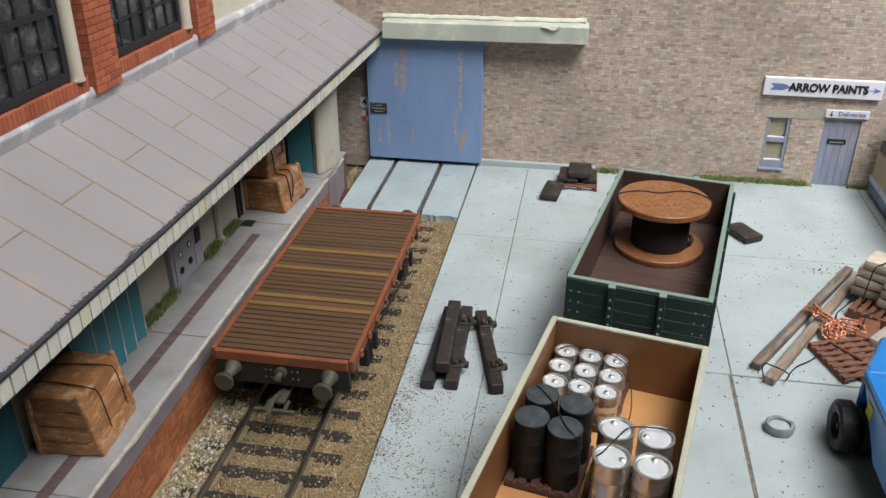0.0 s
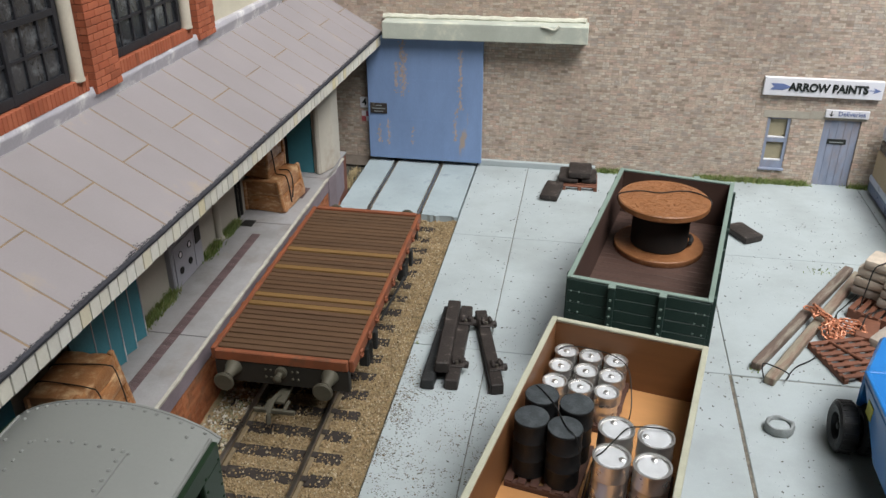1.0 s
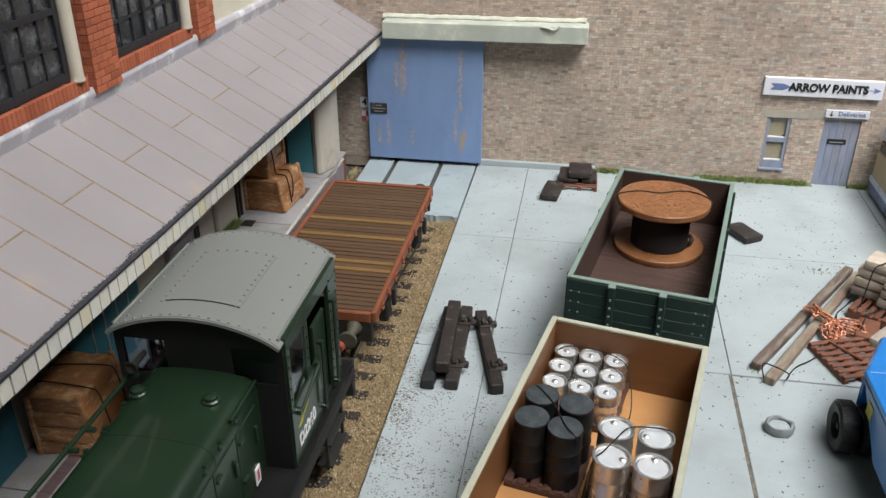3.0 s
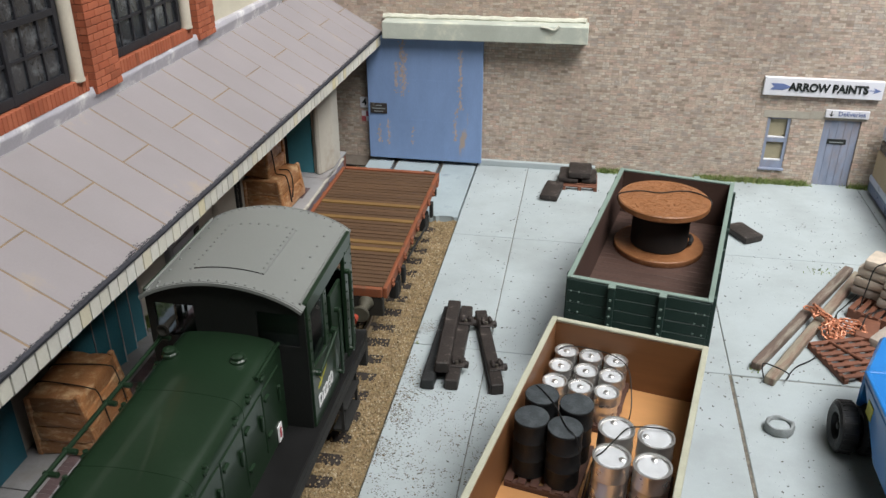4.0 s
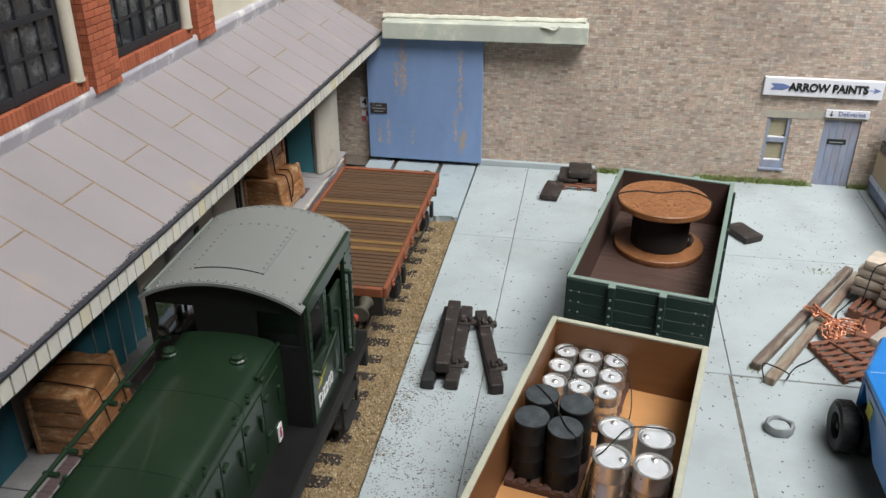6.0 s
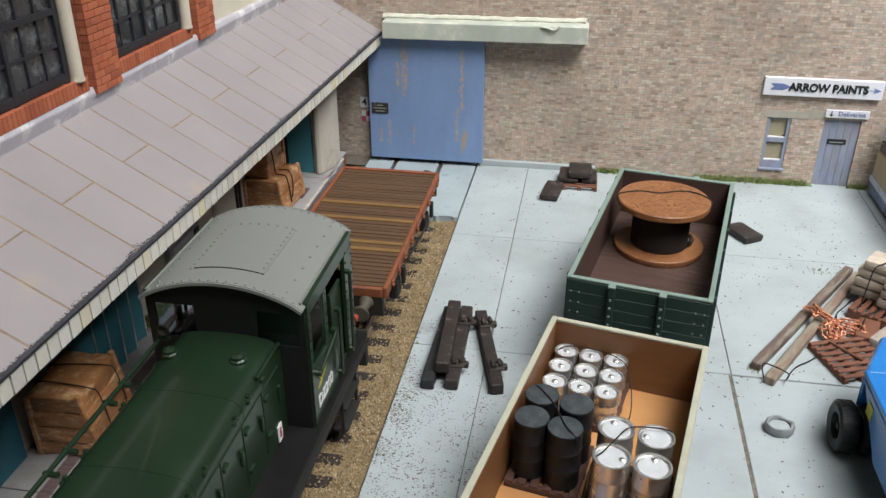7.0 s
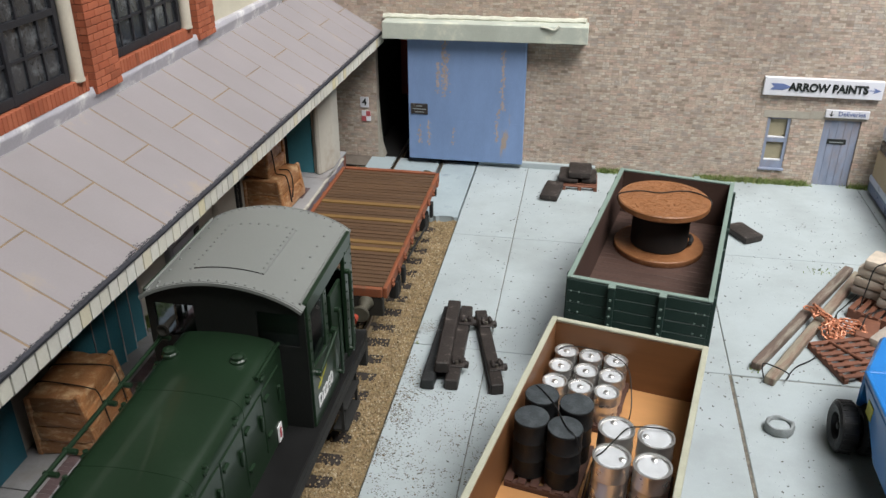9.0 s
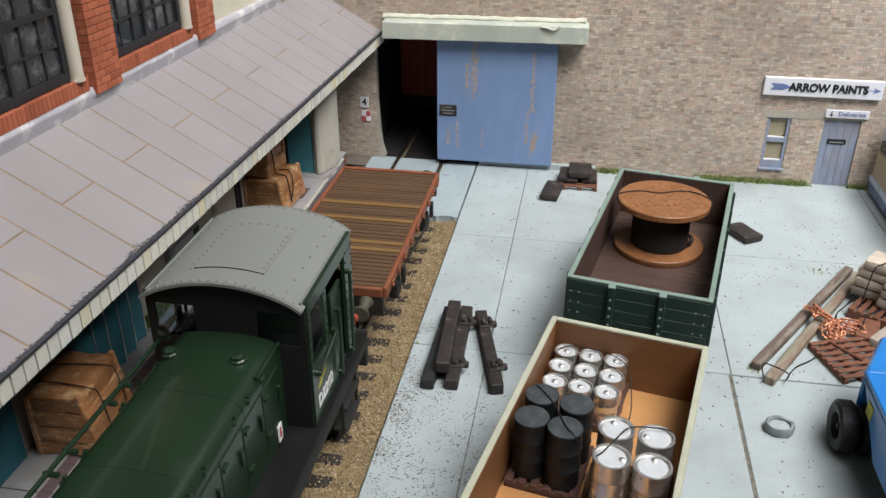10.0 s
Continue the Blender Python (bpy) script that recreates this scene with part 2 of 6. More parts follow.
BEAM_DARK = mat("dark_brown_casting", (0.032, 0.025, 0.022), 0.6, vary=0.4, scale=0.4, bump=0.2, tint=(0.10, 0.085, 0.075), tint_scale=0.35, tint_at=0.62, tint_soft=0.05)
BEAM_BLACK = mat("black_casting", (0.02, 0.021, 0.022), 0.6, vary=0.35, scale=0.4, bump=0.2, tint=(0.07, 0.075, 0.075), tint_scale=0.35, tint_at=0.62, tint_soft=0.05)
PLANK_GREY = mat("weathered_grey_timber", (0.27, 0.235, 0.175), 0.75, vary=0.25, scale=0.25, tint=(0.19, 0.12, 0.09), tint_scale=0.15, tint_at=0.55, stretch=(3, 0.4, 1), bump=0.12)
PLANK_BROWN = mat("weathered_brown_timber", (0.14, 0.10, 0.08), 0.75, vary=0.25, scale=0.25, tint=(0.27, 0.25, 0.2), tint_scale=0.12, tint_at=0.6, stretch=(3, 0.4, 1), bump=0.12)
COPPER = mat("copper_chain", (0.55, 0.23, 0.13), 0.45, metal=0.4, vary=0.12, bump=0.02)
SACK = mat("beige_sack", (0.56, 0.48, 0.39), 0.85, vary=0.2, scale=0.3, bump=0.15)
SACK_GREY = mat("grey_sack", (0.38, 0.33, 0.28), 0.85, vary=0.2, scale=0.3, bump=0.15)
BLUE_TRUCK = mat("bright_blue_paint", (0.018, 0.18, 0.52), 0.35, vary=0.1, scale=0.1, bump=0.02, coat=0.3)
TYRE = mat("tyre_rubber", (0.014, 0.014, 0.015), 0.5, vary=0.25, scale=0.5)
STONE_RING = mat("grey_cast_stone", (0.24, 0.26, 0.26), 0.8, vary=0.2, scale=0.5)
VAN_RED = mat("van_red", (0.30, 0.045, 0.022), 0.6, vary=0.2, scale=0.1)
# near-black base stands in for the darkness of unlit interiors
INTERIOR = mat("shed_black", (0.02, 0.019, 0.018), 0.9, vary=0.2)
CAR_CREAM = mat("coach_tan", (0.42, 0.33, 0.20), 0.35, vary=0.05, coat=0.4)
CAR_BLUE = mat("coach_blue", (0.12, 0.17, 0.32), 0.3, vary=0.05, coat=0.4)
CAR_PALE = mat("coach_pale_blue", (0.55, 0.62, 0.78), 0.3, vary=0.05, coat=0.4)
PLASTIC_GREY = mat("grey_cabinet_paint", (0.34, 0.34, 0.38), 0.55, vary=0.1, scale=0.2)


# ---- mesh helpers, in millimetres ----
def put(bm, geom_verts, bev=0.0, seg=1):
    if bev > 0:
        edges = list({e for v in geom_verts for e in v.link_edges})
        bmesh.ops.bevel(bm, geom=edges, offset=bev, segments=seg, affect="EDGES", profile=0.6)


def box(bm, a, b, bev=0.0, m=None, seg=1):
    cx, cy, cz = [(p + q) / 2 for p, q in zip(a, b)]
    t = Matrix.LocRotScale((cx, cy, cz), None, (abs(b[0] - a[0]), abs(b[1] - a[1]), abs(b[2] - a[2])))
    r = bmesh.ops.create_cube(bm, size=1.0, matrix=(m @ t) if m else t)
    put(bm, r["verts"], bev, seg)
    return bm


def cyl(bm, c, r, h, axis="z", n=24, r2=None, bev=0.0):
    rot = {"z": Euler((0, 0, 0)), "x": Euler((0, math.pi / 2, 0)), "y": Euler((-math.pi / 2, 0, 0))}[axis]
    m = Matrix.LocRotScale(c, rot, None)
    q = bmesh.ops.create_cone(bm, cap_ends=True, segments=n, radius1=r, radius2=r if r2 is None else r2, depth=h, matrix=m)
    if bev > 0:
        es = [e for e in {e for v in q["verts"] for e in v.link_edges} if any(len(f.verts) > 4 for f in e.link_faces)]
        bmesh.ops.bevel(bm, geom=es, offset=bev, segments=2, affect="EDGES")
    return bm


def lathe(bm, prof, c=(0, 0, 0), n=32, axis="z"):
    """A turned form from (radius, height) pairs."""
    rings = []
    for r, h in prof:
        ring = []
        for i in range(n):
            a = 2 * math.pi * i / n
            p = (r * math.cos(a), r * math.sin(a), h)
            if axis == "x":
                p = (p[2], p[0], p[1])
            elif axis == "y":
                p = (p[0], p[2], p[1])
            ring.append(bm.verts.new((c[0] + p[0], c[1] + p[1], c[2] + p[2])))
        rings.append(ring)
    for lo, hi in zip(rings, rings[1:]):
        for i in range(n):
            bm.faces.new((lo[i], lo[(i + 1) % n], hi[(i + 1) % n], hi[i]))
    bm.faces.new(rings[0][::-1])
    bm.faces.new(rings[-1])
    return bm


def tube(bm, pts, r=0.25, n=6, closed=False):
    pts = [Vector(p) for p in pts]
    rings = []
    k = len(pts)
    for i, p in enumerate(pts):
        d = (pts[(i + 1) % k] - pts[i - 1]) if closed or 0 < i < k - 1 else (pts[min(i + 1, k - 1)] - pts[max(i - 1, 0)])
        d.normalize()
        s = d.cross(Vector((0, 0, 1)) if abs(d.z) < 0.9 else Vector((1, 0, 0))).normalized()
        u = s.cross(d)
        rings.append([bm.verts.new(p + r * (math.cos(2 * math.pi * j / n) * s + math.sin(2 * math.pi * j / n) * u)) for j in range(n)])
    pairs = list(zip(rings, rings[1:])) + ([(rings[-1], rings[0])] if closed else [])
    for lo, hi in pairs:
        for j in range(n):
            bm.faces.new((lo[j], lo[(j + 1) % n], hi[(j + 1) % n], hi[j]))
    if not closed:
        bm.faces.new(rings[0][::-1])
        bm.faces.new(rings[-1])
    return bm


def prism(bm, poly, axis, a, b, bev=0.0):
    """A flat outline pushed from a to b along an axis; outline in the other two axes, in order."""
    def pt(p, h):
        return {"x": (h, p[0], p[1]), "y": (p[0], h, p[1]), "z": (p[0], p[1], h)}[axis]
    lo = [bm.verts.new(pt(p, a)) for p in poly]
    hi = [bm.verts.new(pt(p, b)) for p in poly]
    bm.faces.new(lo[::-1])
    bm.faces.new(hi)
    for i in range(len(poly)):
        j = (i + 1) % len(poly)
        bm.faces.new((lo[i], lo[j], hi[j], hi[i]))
    put(bm, lo + hi, bev)
    return bm


def smooth_path(pts, k=6):
    out, n = [], len(pts)
    for i in range(n - 1):
        p0, p1, p2, p3 = [Vector(pts[max(0, min(n - 1, i + d))]) for d in (-1, 0, 1, 2)]
        for j in range(k):
            t = j / k
            out.append(0.5 * (2 * p1 + (p2 - p0) * t + (2 * p0 - 5 * p1 + 4 * p2 - p3) * t * t + (3 * p1 - p0 - 3 * p2 + p3) * t ** 3))
    out.append(Vector(pts[-1]))
    return out


def mesh_of(bm, material, name, smooth=False):
    bmesh.ops.recalc_face_normals(bm, faces=bm.faces[:])
    bm.transform(Matrix.Scale(MM, 4))
    me = bpy.data.meshes.new(name)
    bm.to_mesh(me)
    bm.free()
    me.materials.append(material)
    if smooth:
        for p in me.polygons:
            p.use_smooth = True
        me.set_sharp_from_angle(angle=radians(38))
    return me


def part(name, bm, material, parent=None, label="", m=None, smooth=False):
    ob = new(name, mesh_of(bm, material, name, smooth))
    if parent is not None:
        ob.parent = parent
    if m is not None:
        ob.matrix_basis = m
    return tagged(ob, label)


def copy_part(ob, m, parent=None):
    c = new(ob.name.split(".")[0], ob.data)
    c.parent = parent if parent is not None else ob.parent
    c.matrix_basis = m
    return c


def thing(name, label, category, m=None, group="", kind=""):
    ob = new(name)
    ob.empty_display_size = 0.005
    if m is not None:
        ob.matrix_basis = m
    return tagged(ob, label, category, group, kind)


def B():
    return bmesh.new()


def many_boxes(name, rects, material, parent, label="", kind="stuff"):
    """Many small blocks in one mesh; each is (x0, x1, y0, y1, z0, z1)."""
    r = np.array(rects, float) * MM
    idx = np.array([[0, 2, 4], [1, 2, 4], [1, 3, 4], [0, 3, 4], [0, 2, 5], [1, 2, 5], [1, 3, 5], [0, 3, 5]])
    v = np.stack([r[:, idx[:, k]] for k in range(3)], axis=2).reshape(-1, 3)
    f = np.array([[3, 2, 1, 0], [4, 5, 6, 7], [0, 1, 5, 4], [1, 2, 6, 5], [2, 3, 7, 6], [3, 0, 4, 7]])
    faces = (f[None] + 8 * np.arange(len(r))[:, None, None]).reshape(-1, 4)
    me = bpy.data.meshes.new(name)
    me.from_pydata(v.tolist(), [], faces.tolist())
    me.materials.append(material)
    ob = new(name, me)
    ob.parent = parent
    return tagged(ob, label, kind=kind)


def text(name, body, size, material, parent, m, depth=0.08, label="", bold=0.0, sx=1.0):
    cu = bpy.data.curves.new(name, "FONT")
    cu.body, cu.size, cu.extrude, cu.align_x, cu.align_y = body, size * MM, depth * MM, "CENTER", "CENTER"
    cu.offset = bold * MM
    cu.materials.append(material)
    tmp = bpy.data.objects.new(name, cu)
    scene.collection.objects.link(tmp)
    me = bpy.data.meshes.new_from_object(tmp.evaluated_get(bpy.context.evaluated_depsgraph_get()))
    bpy.data.objects.remove(tmp)
    me.transform(Matrix.Diagonal((sx, 1, 1, 1)))
    ob = new(name, me)
    ob.parent, ob.matrix_basis = parent, m
    return tagged(ob, label)


# ---- the room that closes the place ----
room_floor = part("floor", box(B(), (-800, -800, -220), (900, 900, -200)), ROOM)
tagged(room_floor, "plain pale room floor under the bench", "floor", kind="structure")
for nm, a, b in (("wall_north", (-800, 900, -200), (900, 920, 950)), ("wall_south", (-800, -820, -200), (900, -800, 950)),
                 ("wall_west", (-820, -800, -200), (-800, 900, 950)), ("wall_east", (900, -800, -200), (920, 900, 950))):
    tagged(part(nm, box(B(), a, b), ROOM), "plain pale painted room wall", "wall", kind="structure")
tagged(part("ceiling", box(B(), (-800, -800, 950), (900, 900, 970)), ROOM), "plain pale painted room ceiling", "ceiling", kind="structure")
bench = part("bench", box(B(), (-150, -70, -200), (270, 430, -24)), BOARD)
tagged(bench, "plain timber bench carrying the model railway board", "bench", kind="structure")
baseboard = part("ground", box(B(), (-150, -70, -24), (270, 430, -5)), JOINT)
tagged(baseboard, "dark soil-coloured baseboard under the model goods yard", "ground", kind="structure")

# ---- concrete yard: slabs with open joints ----
WALL_Y = 293.6
yard = thing("pavement", "pale blue-grey painted concrete yard in large slabs", "pavement", kind="structure")
XS = [-37.4, -18.4, 39.6, 97.0, 160.0, 260.0]
YS = [40.0, 110.0, 172.1, 234.0, 296.0, 420.0]
for i in range(len(XS) - 1):
    for j in range(len(YS) - 1):
        x0, x1, y0, y1 = XS[i] + 0.11, XS[i + 1] - 0.11, YS[j] + 0.11, YS[j + 1] - 0.11
        if i == 1 and j < 2:
            x1 -= 0.55
        if i == 2 and j == 1:
            y1 -= 0.35
        if j == 4 and x1 < 97:
            continue
        bm = box(B(), (x0, y0, -4.9), (x1, y1, 0), bev=0.12)
        part("concrete_slab", bm, CONCRETE, yard)
part("joint_bed", box(B(), (-37.2, 41, -4.95), (258, 292, -0.3)), JOINT_PALE, yard, "grey dirt in the narrow joints")
tan = part("joint_filler", box(B(), (38.4, 40, -4.9), (40.0, 172, -0.22)), JOINT_GREY, yard, "sandy dirt filling a wide joint")
for k, (x0, x1) in enumerate(((-78.4, -69.0), (-67.3, -51.8), (-50.0, -37.9))):
    bm = B()
    q = bmesh.ops.create_grid(bm, x_segments=12, y_segments=30, size=0.5)
    rnd = random.Random(40 + k)
    for v in bm.verts:
        u, w = v.co.x + 0.5, v.co.y + 0.5
        edge = -abs(rnd.gauss(0, 0.7)) if w < 0.01 else 0
        v.co = (x0 + (x1 - x0) * u, 247.2 - 0.1 * (x0 + 60) * 0.3 + (WALL_Y - 247.0) * w + edge, -0.05 - 0.25 * (w < 0.04))
    r = bmesh.ops.extrude_face_region(bm, geom=bm.faces[:])
    for v in r["geom"]:
        if isinstance(v, bmesh.types.BMVert):
            v.co.z = -4.2
    part("infill_slab", bm, CONCRETE_BLUE, yard, "blue-grey infill slab between the rails")

for x in (-68.15, -50.9):
    part("groove_filler", box(B(), (x - 0.8, 249, -4.6), (x + 0.8, WALL_Y - 0.3, -0.35)), JOINT_TAN, yard, "dirt packed beside the inset rail")

# ---- track ----
track = thing("railway_track", "rusty model railway track on dark sleepers", "railway track", kind="structure")
RX = (-68.2, -50.9)
for x in RX:
    bm = box(B(), (x - 0.45, -60, -0.8), (x + 0.45, 420, 0), bev=0.12)
    rail = part("rail", bm, RAIL_TOP, track, "worn bright rail head")
    bm = B()
    box(bm, (x - 0.2, -60, -2.0), (x + 0.2, 420, -0.75))
    box(bm, (x - 0.95, -60, -2.4), (x + 0.95, 420, -1.9), bev=0.1)
    part("rail_web", bm, RAIL_SIDE, rail, "brown rusted rail web and foot")
sl = box(B(), (-15.2, -1.75, -1.6), (15.2, 1.75, 0), bev=0.2)
first = None
y = 240.0
ys = []
while y > -50:
    ys.append(y)
    y -= 7.3
for y in ys:
    m = P(-59.55 + random.uniform(-0.4, 0.4), y + random.uniform(-0.3, 0.3), -2.35, 0, 0, random.uniform(-0.8, 0.8))
    if first is None:
        first = part("sleeper", sl, SLEEPER_MAT, track, m=m)
    else:
        copy_part(first, m)
ch = B()
for s in (-1, 1):
    box(ch, (s * 8.65 - 1.5, -0.8, 0), (s * 8.65 + 1.5, 0.8, 0.75), bev=0.2)
chair = None
for y in ys:
    if chair is None:
        chair = part("rail_chair", ch, SLEEPER_MAT, track, m=P(-59.55, y, -2.35))
    else:
        copy_part(chair, P(-59.55, y, -2.35))

# ballast bed and loose stones
bm = B()
bmesh.ops.create_grid(bm, x_segments=44, y_segments=200, size=0.5)
for v in bm.verts:
    x, y = -79.2 + (v.co.x + 0.5) * 41.3, -60 + (v.co.y + 0.5) * 308
    z = -2.6 + 0.5 * noise.noise(Vector((x * 0.35, y * 0.35, 0))) + 0.3 * noise.noise(Vector((x * 1.3, y * 1.3, 5)))
    for rx in RX:
        if abs(x - rx) < 1.6:
            z -= 0.5
    if x > -43:
        z += (x + 43) * 0.2
    v.co = (x, y, z)
bed = part("ballast_bed", bm, BED, None)
tagged(bed, "sandy brown ballast bed of the track", "ballast", kind="stuff")


def stones(name, n, region, size, material, label, seed, keep_sleepers=0.75):
    rnd = random.Random(seed)
    V, F = [], []
    x0, x1, y0, y1 = region
    base = [(1, 0, 0), (-1, 0, 0), (0, 1, 0), (0, -1, 0), (0, 0, 1), (0, 0, -1)]
    tri = [(0, 2, 4), (2, 1, 4), (1, 3, 4), (3, 0, 4), (2, 0, 5), (1, 2, 5), (3, 1, 5), (0, 3, 5)]
    while len(V) < n * 6:
        x, y = rnd.uniform(x0, x1), rnd.uniform(y0, y1)
        if min(abs(x - rx) for rx in RX) < 0.9:
            continue
        on_sleeper = abs(x + 59.55) < 15.4 and min(abs(y - q) for q in ys) < 1.9
        if on_sleeper and rnd.random() < keep_sleepers:
            continue
        z = -2.45 + 0.5 * noise.noise(Vector((x * 0.35, y * 0.35, 0))) + (0.2 if not on_sleeper else 0.3)
        z = max(z, -2.3) if on_sleeper else z
        if x > -43:
            z += (x + 43) * 0.2
        s = size * rnd.uniform(0.5, 1.4)
        e = Euler((rnd.uniform(0, 6), rnd.uniform(0, 6), rnd.uniform(0, 6))).to_matrix()
        o = len(V)
        for p in base:
            q = e @ (Vector(p) * s * rnd.uniform(0.6, 1.1))
            V.append(((x + q.x) * MM, (y + q.y) * MM, (z + q.z) * MM))
        F += [tuple(o + i for i in t) for t in tri]
    me = bpy.data.meshes.new(name)
    me.from_pydata(V, [], F)
    me.materials.append(material)
    return tagged(new(name, me), label, "ballast", kind="stuff")


stones("ballast", 36000, (-77.2, -38.2, 86, 246), 0.27, GRAVEL, "fine sandy brown ballast stones between the sleepers", 3, 0.85)
stones("ballast_fresh", 1500, (-77.6, -68.9, 95, 150), 0.45, GRAVEL_PALE, "pale mossy ballast stones beside the platform", 4, 0.4)


# ---- brick walls ----
def brick_layer(holes, u0, u1, v0, v1, bl=2.35, bh=0.9, gap=0.13, seed=1):
    """Rectangles of a running-bond wall, cut round the holes."""
    rnd = random.Random(seed)
    out = []
    row = 0
    v = v0
    while v < v1 - 0.2:
        u = u0 - (bl / 2 if row % 2 else 0)
        top = min(v + bh - gap, v1)
        while u < u1:
            w = bl if rnd.random() > 0.25 else bl / 2
            a, b = max(u, u0), min(u + w - gap, u1)
            u += w
            for h0, h1, k0, k1 in holes:
                if top > k0 and v < k1 and b > h0 and a < h1:
                    if a < h0:
                        b = min(b, h0)
                    elif b > h1:
                        a = max(a, h1)
                    else:
                        b = a
            if b - a > 0.3:
                out.append((a, b, v, top))
        v += bh
        row += 1
    return out


back = thing("wall_back", "pale buff brick factory wall with sliding door opening", "wall", kind="structure")
OPEN = (-75.8, -37.0, -1, 47.5)
WIN = (63.2, 70.9, 5.4, 24.0)
DOOR = (81.7, 93.7, -1, 24.0)
HOLES = [OPEN, WIN, DOOR]
X0, X1, H = -110.0, 101.3, 80.0
bm = B()
for a, b, lo, hi in ((X0, OPEN[0], -4, H), (OPEN[0], OPEN[1], OPEN[3], H), (OPEN[1], WIN[0], -4, H), (WIN[0], WIN[1], -4, WIN[2]),
                     (WIN[0], WIN[1], WIN[3], H), (WIN[1], DOOR[0], -4, H), (DOOR[0], DOOR[1], DOOR[3], H), (DOOR[1], X1, -4, H)):
    box(bm, (a, WALL_Y, lo), (b, WALL_Y + 4, hi))
part("mortar_backing", bm, MORTAR, back, "brown mortar behind the bricks")
lay = brick_layer(HOLES, X0 + 12, X1, 0.1, H, seed=5)
near = [r for r in lay if -34 < r[0] < 8 and r[2] < 26 and abs(r[1] - r[0] - 2.22) < 0.02][:300]
ids = set(near)
many_boxes("brick_field", [(a + random.uniform(-0.05, 0.05), b + random.uniform(-0.05, 0.05), WALL_Y - random.uniform(0.05, 0.17), WALL_Y + 0.3, c + random.uniform(-0.05, 0.05), d + random.uniform(-0.06, 0.05)) for a, b, c, d in lay if (a, b, c, d) not in ids], BRICK_BUFF, back, "buff and pink facing bricks")
BACK_BRICKS = near

# wall end, seen beside the paint works door
bm = box(B(), (X1 + 0.02, WALL_Y - 0.1, -4), (X1 + 0.6, WALL_Y + 4.1, H))
part("wall_end", bm, CREAM, back, "cut cream edge of the wall")
bm = box(B(), (OPEN[1] + 0.2, WALL_Y - 2.0, -0.05), (6.0, WALL_Y - 0.15, 2.1), bev=0.2)
part("kerb", bm, CONCRETE, back, "low concrete kerb at the foot of the wall")

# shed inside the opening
shed = thing("wall_shed", "near-black shed interior behind the sliding door, darkness in its colour", "wall", kind="structure")
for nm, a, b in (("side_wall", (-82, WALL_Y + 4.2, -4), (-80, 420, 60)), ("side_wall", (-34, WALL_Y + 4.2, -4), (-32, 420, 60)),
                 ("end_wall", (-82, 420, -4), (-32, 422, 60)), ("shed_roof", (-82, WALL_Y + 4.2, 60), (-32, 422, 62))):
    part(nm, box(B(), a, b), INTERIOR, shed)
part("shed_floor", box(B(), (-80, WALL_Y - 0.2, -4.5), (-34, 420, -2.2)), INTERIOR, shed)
bm = B()
prof = [(-75.8, 0), (-73.4, 0), (-74.6, 4), (-75.3, 10), (-75.8, 22)]
prism(bm, prof, "y", WALL_Y - 0.2, WALL_Y + 4)
part("jamb", bm, STONE_LINTEL, back, "worn stone jamb at the door opening")

# ---- beam over the sliding door ----
beam = thing("door_beam", "pale green painted beam over the sliding door", "beam", P(0, 0, 0))
bm = box(B(), (-71.0, WALL_Y - 8.0, 47.3), (-0.3, WALL_Y - 0.12, 53.2), bev=0.25)
bmesh.ops.subdivide_edges(bm, edges=[e for e in bm.edges if e.calc_length() > 30], cuts=40)
for v in bm.verts:
    v.co.z += 0.018 * (v.co.x + 70) * 1.0 * 0.6 + 0.12 * noise.noise(Vector((v.co.x * 0.2, 0, 0)))
part("fascia", bm, PALE_GREEN, beam)
pts = [(-72 + i * 1.2, WALL_Y - 1.2 - 0.4 * random.random(), 53.7 + 0.012 * i + random.uniform(-0.2, 0.2)) for i in range(60)]
part("sealant_bead", tube(B(), pts, 0.95, 7), GLUE, beam, "uneven cream sealant bead", smooth=True)
bm = B()
tube(bm, smooth_path([(-16, WALL_Y - 8.2, 53.6), (-14, WALL_Y - 8.6, 53.4), (-11.5, WALL_Y - 8.7, 52.9), (-10, WALL_Y - 8.4, 54.3)], 4), 0.4, 6)
part("glue_drip", bm, GLUE, beam, smooth=True)

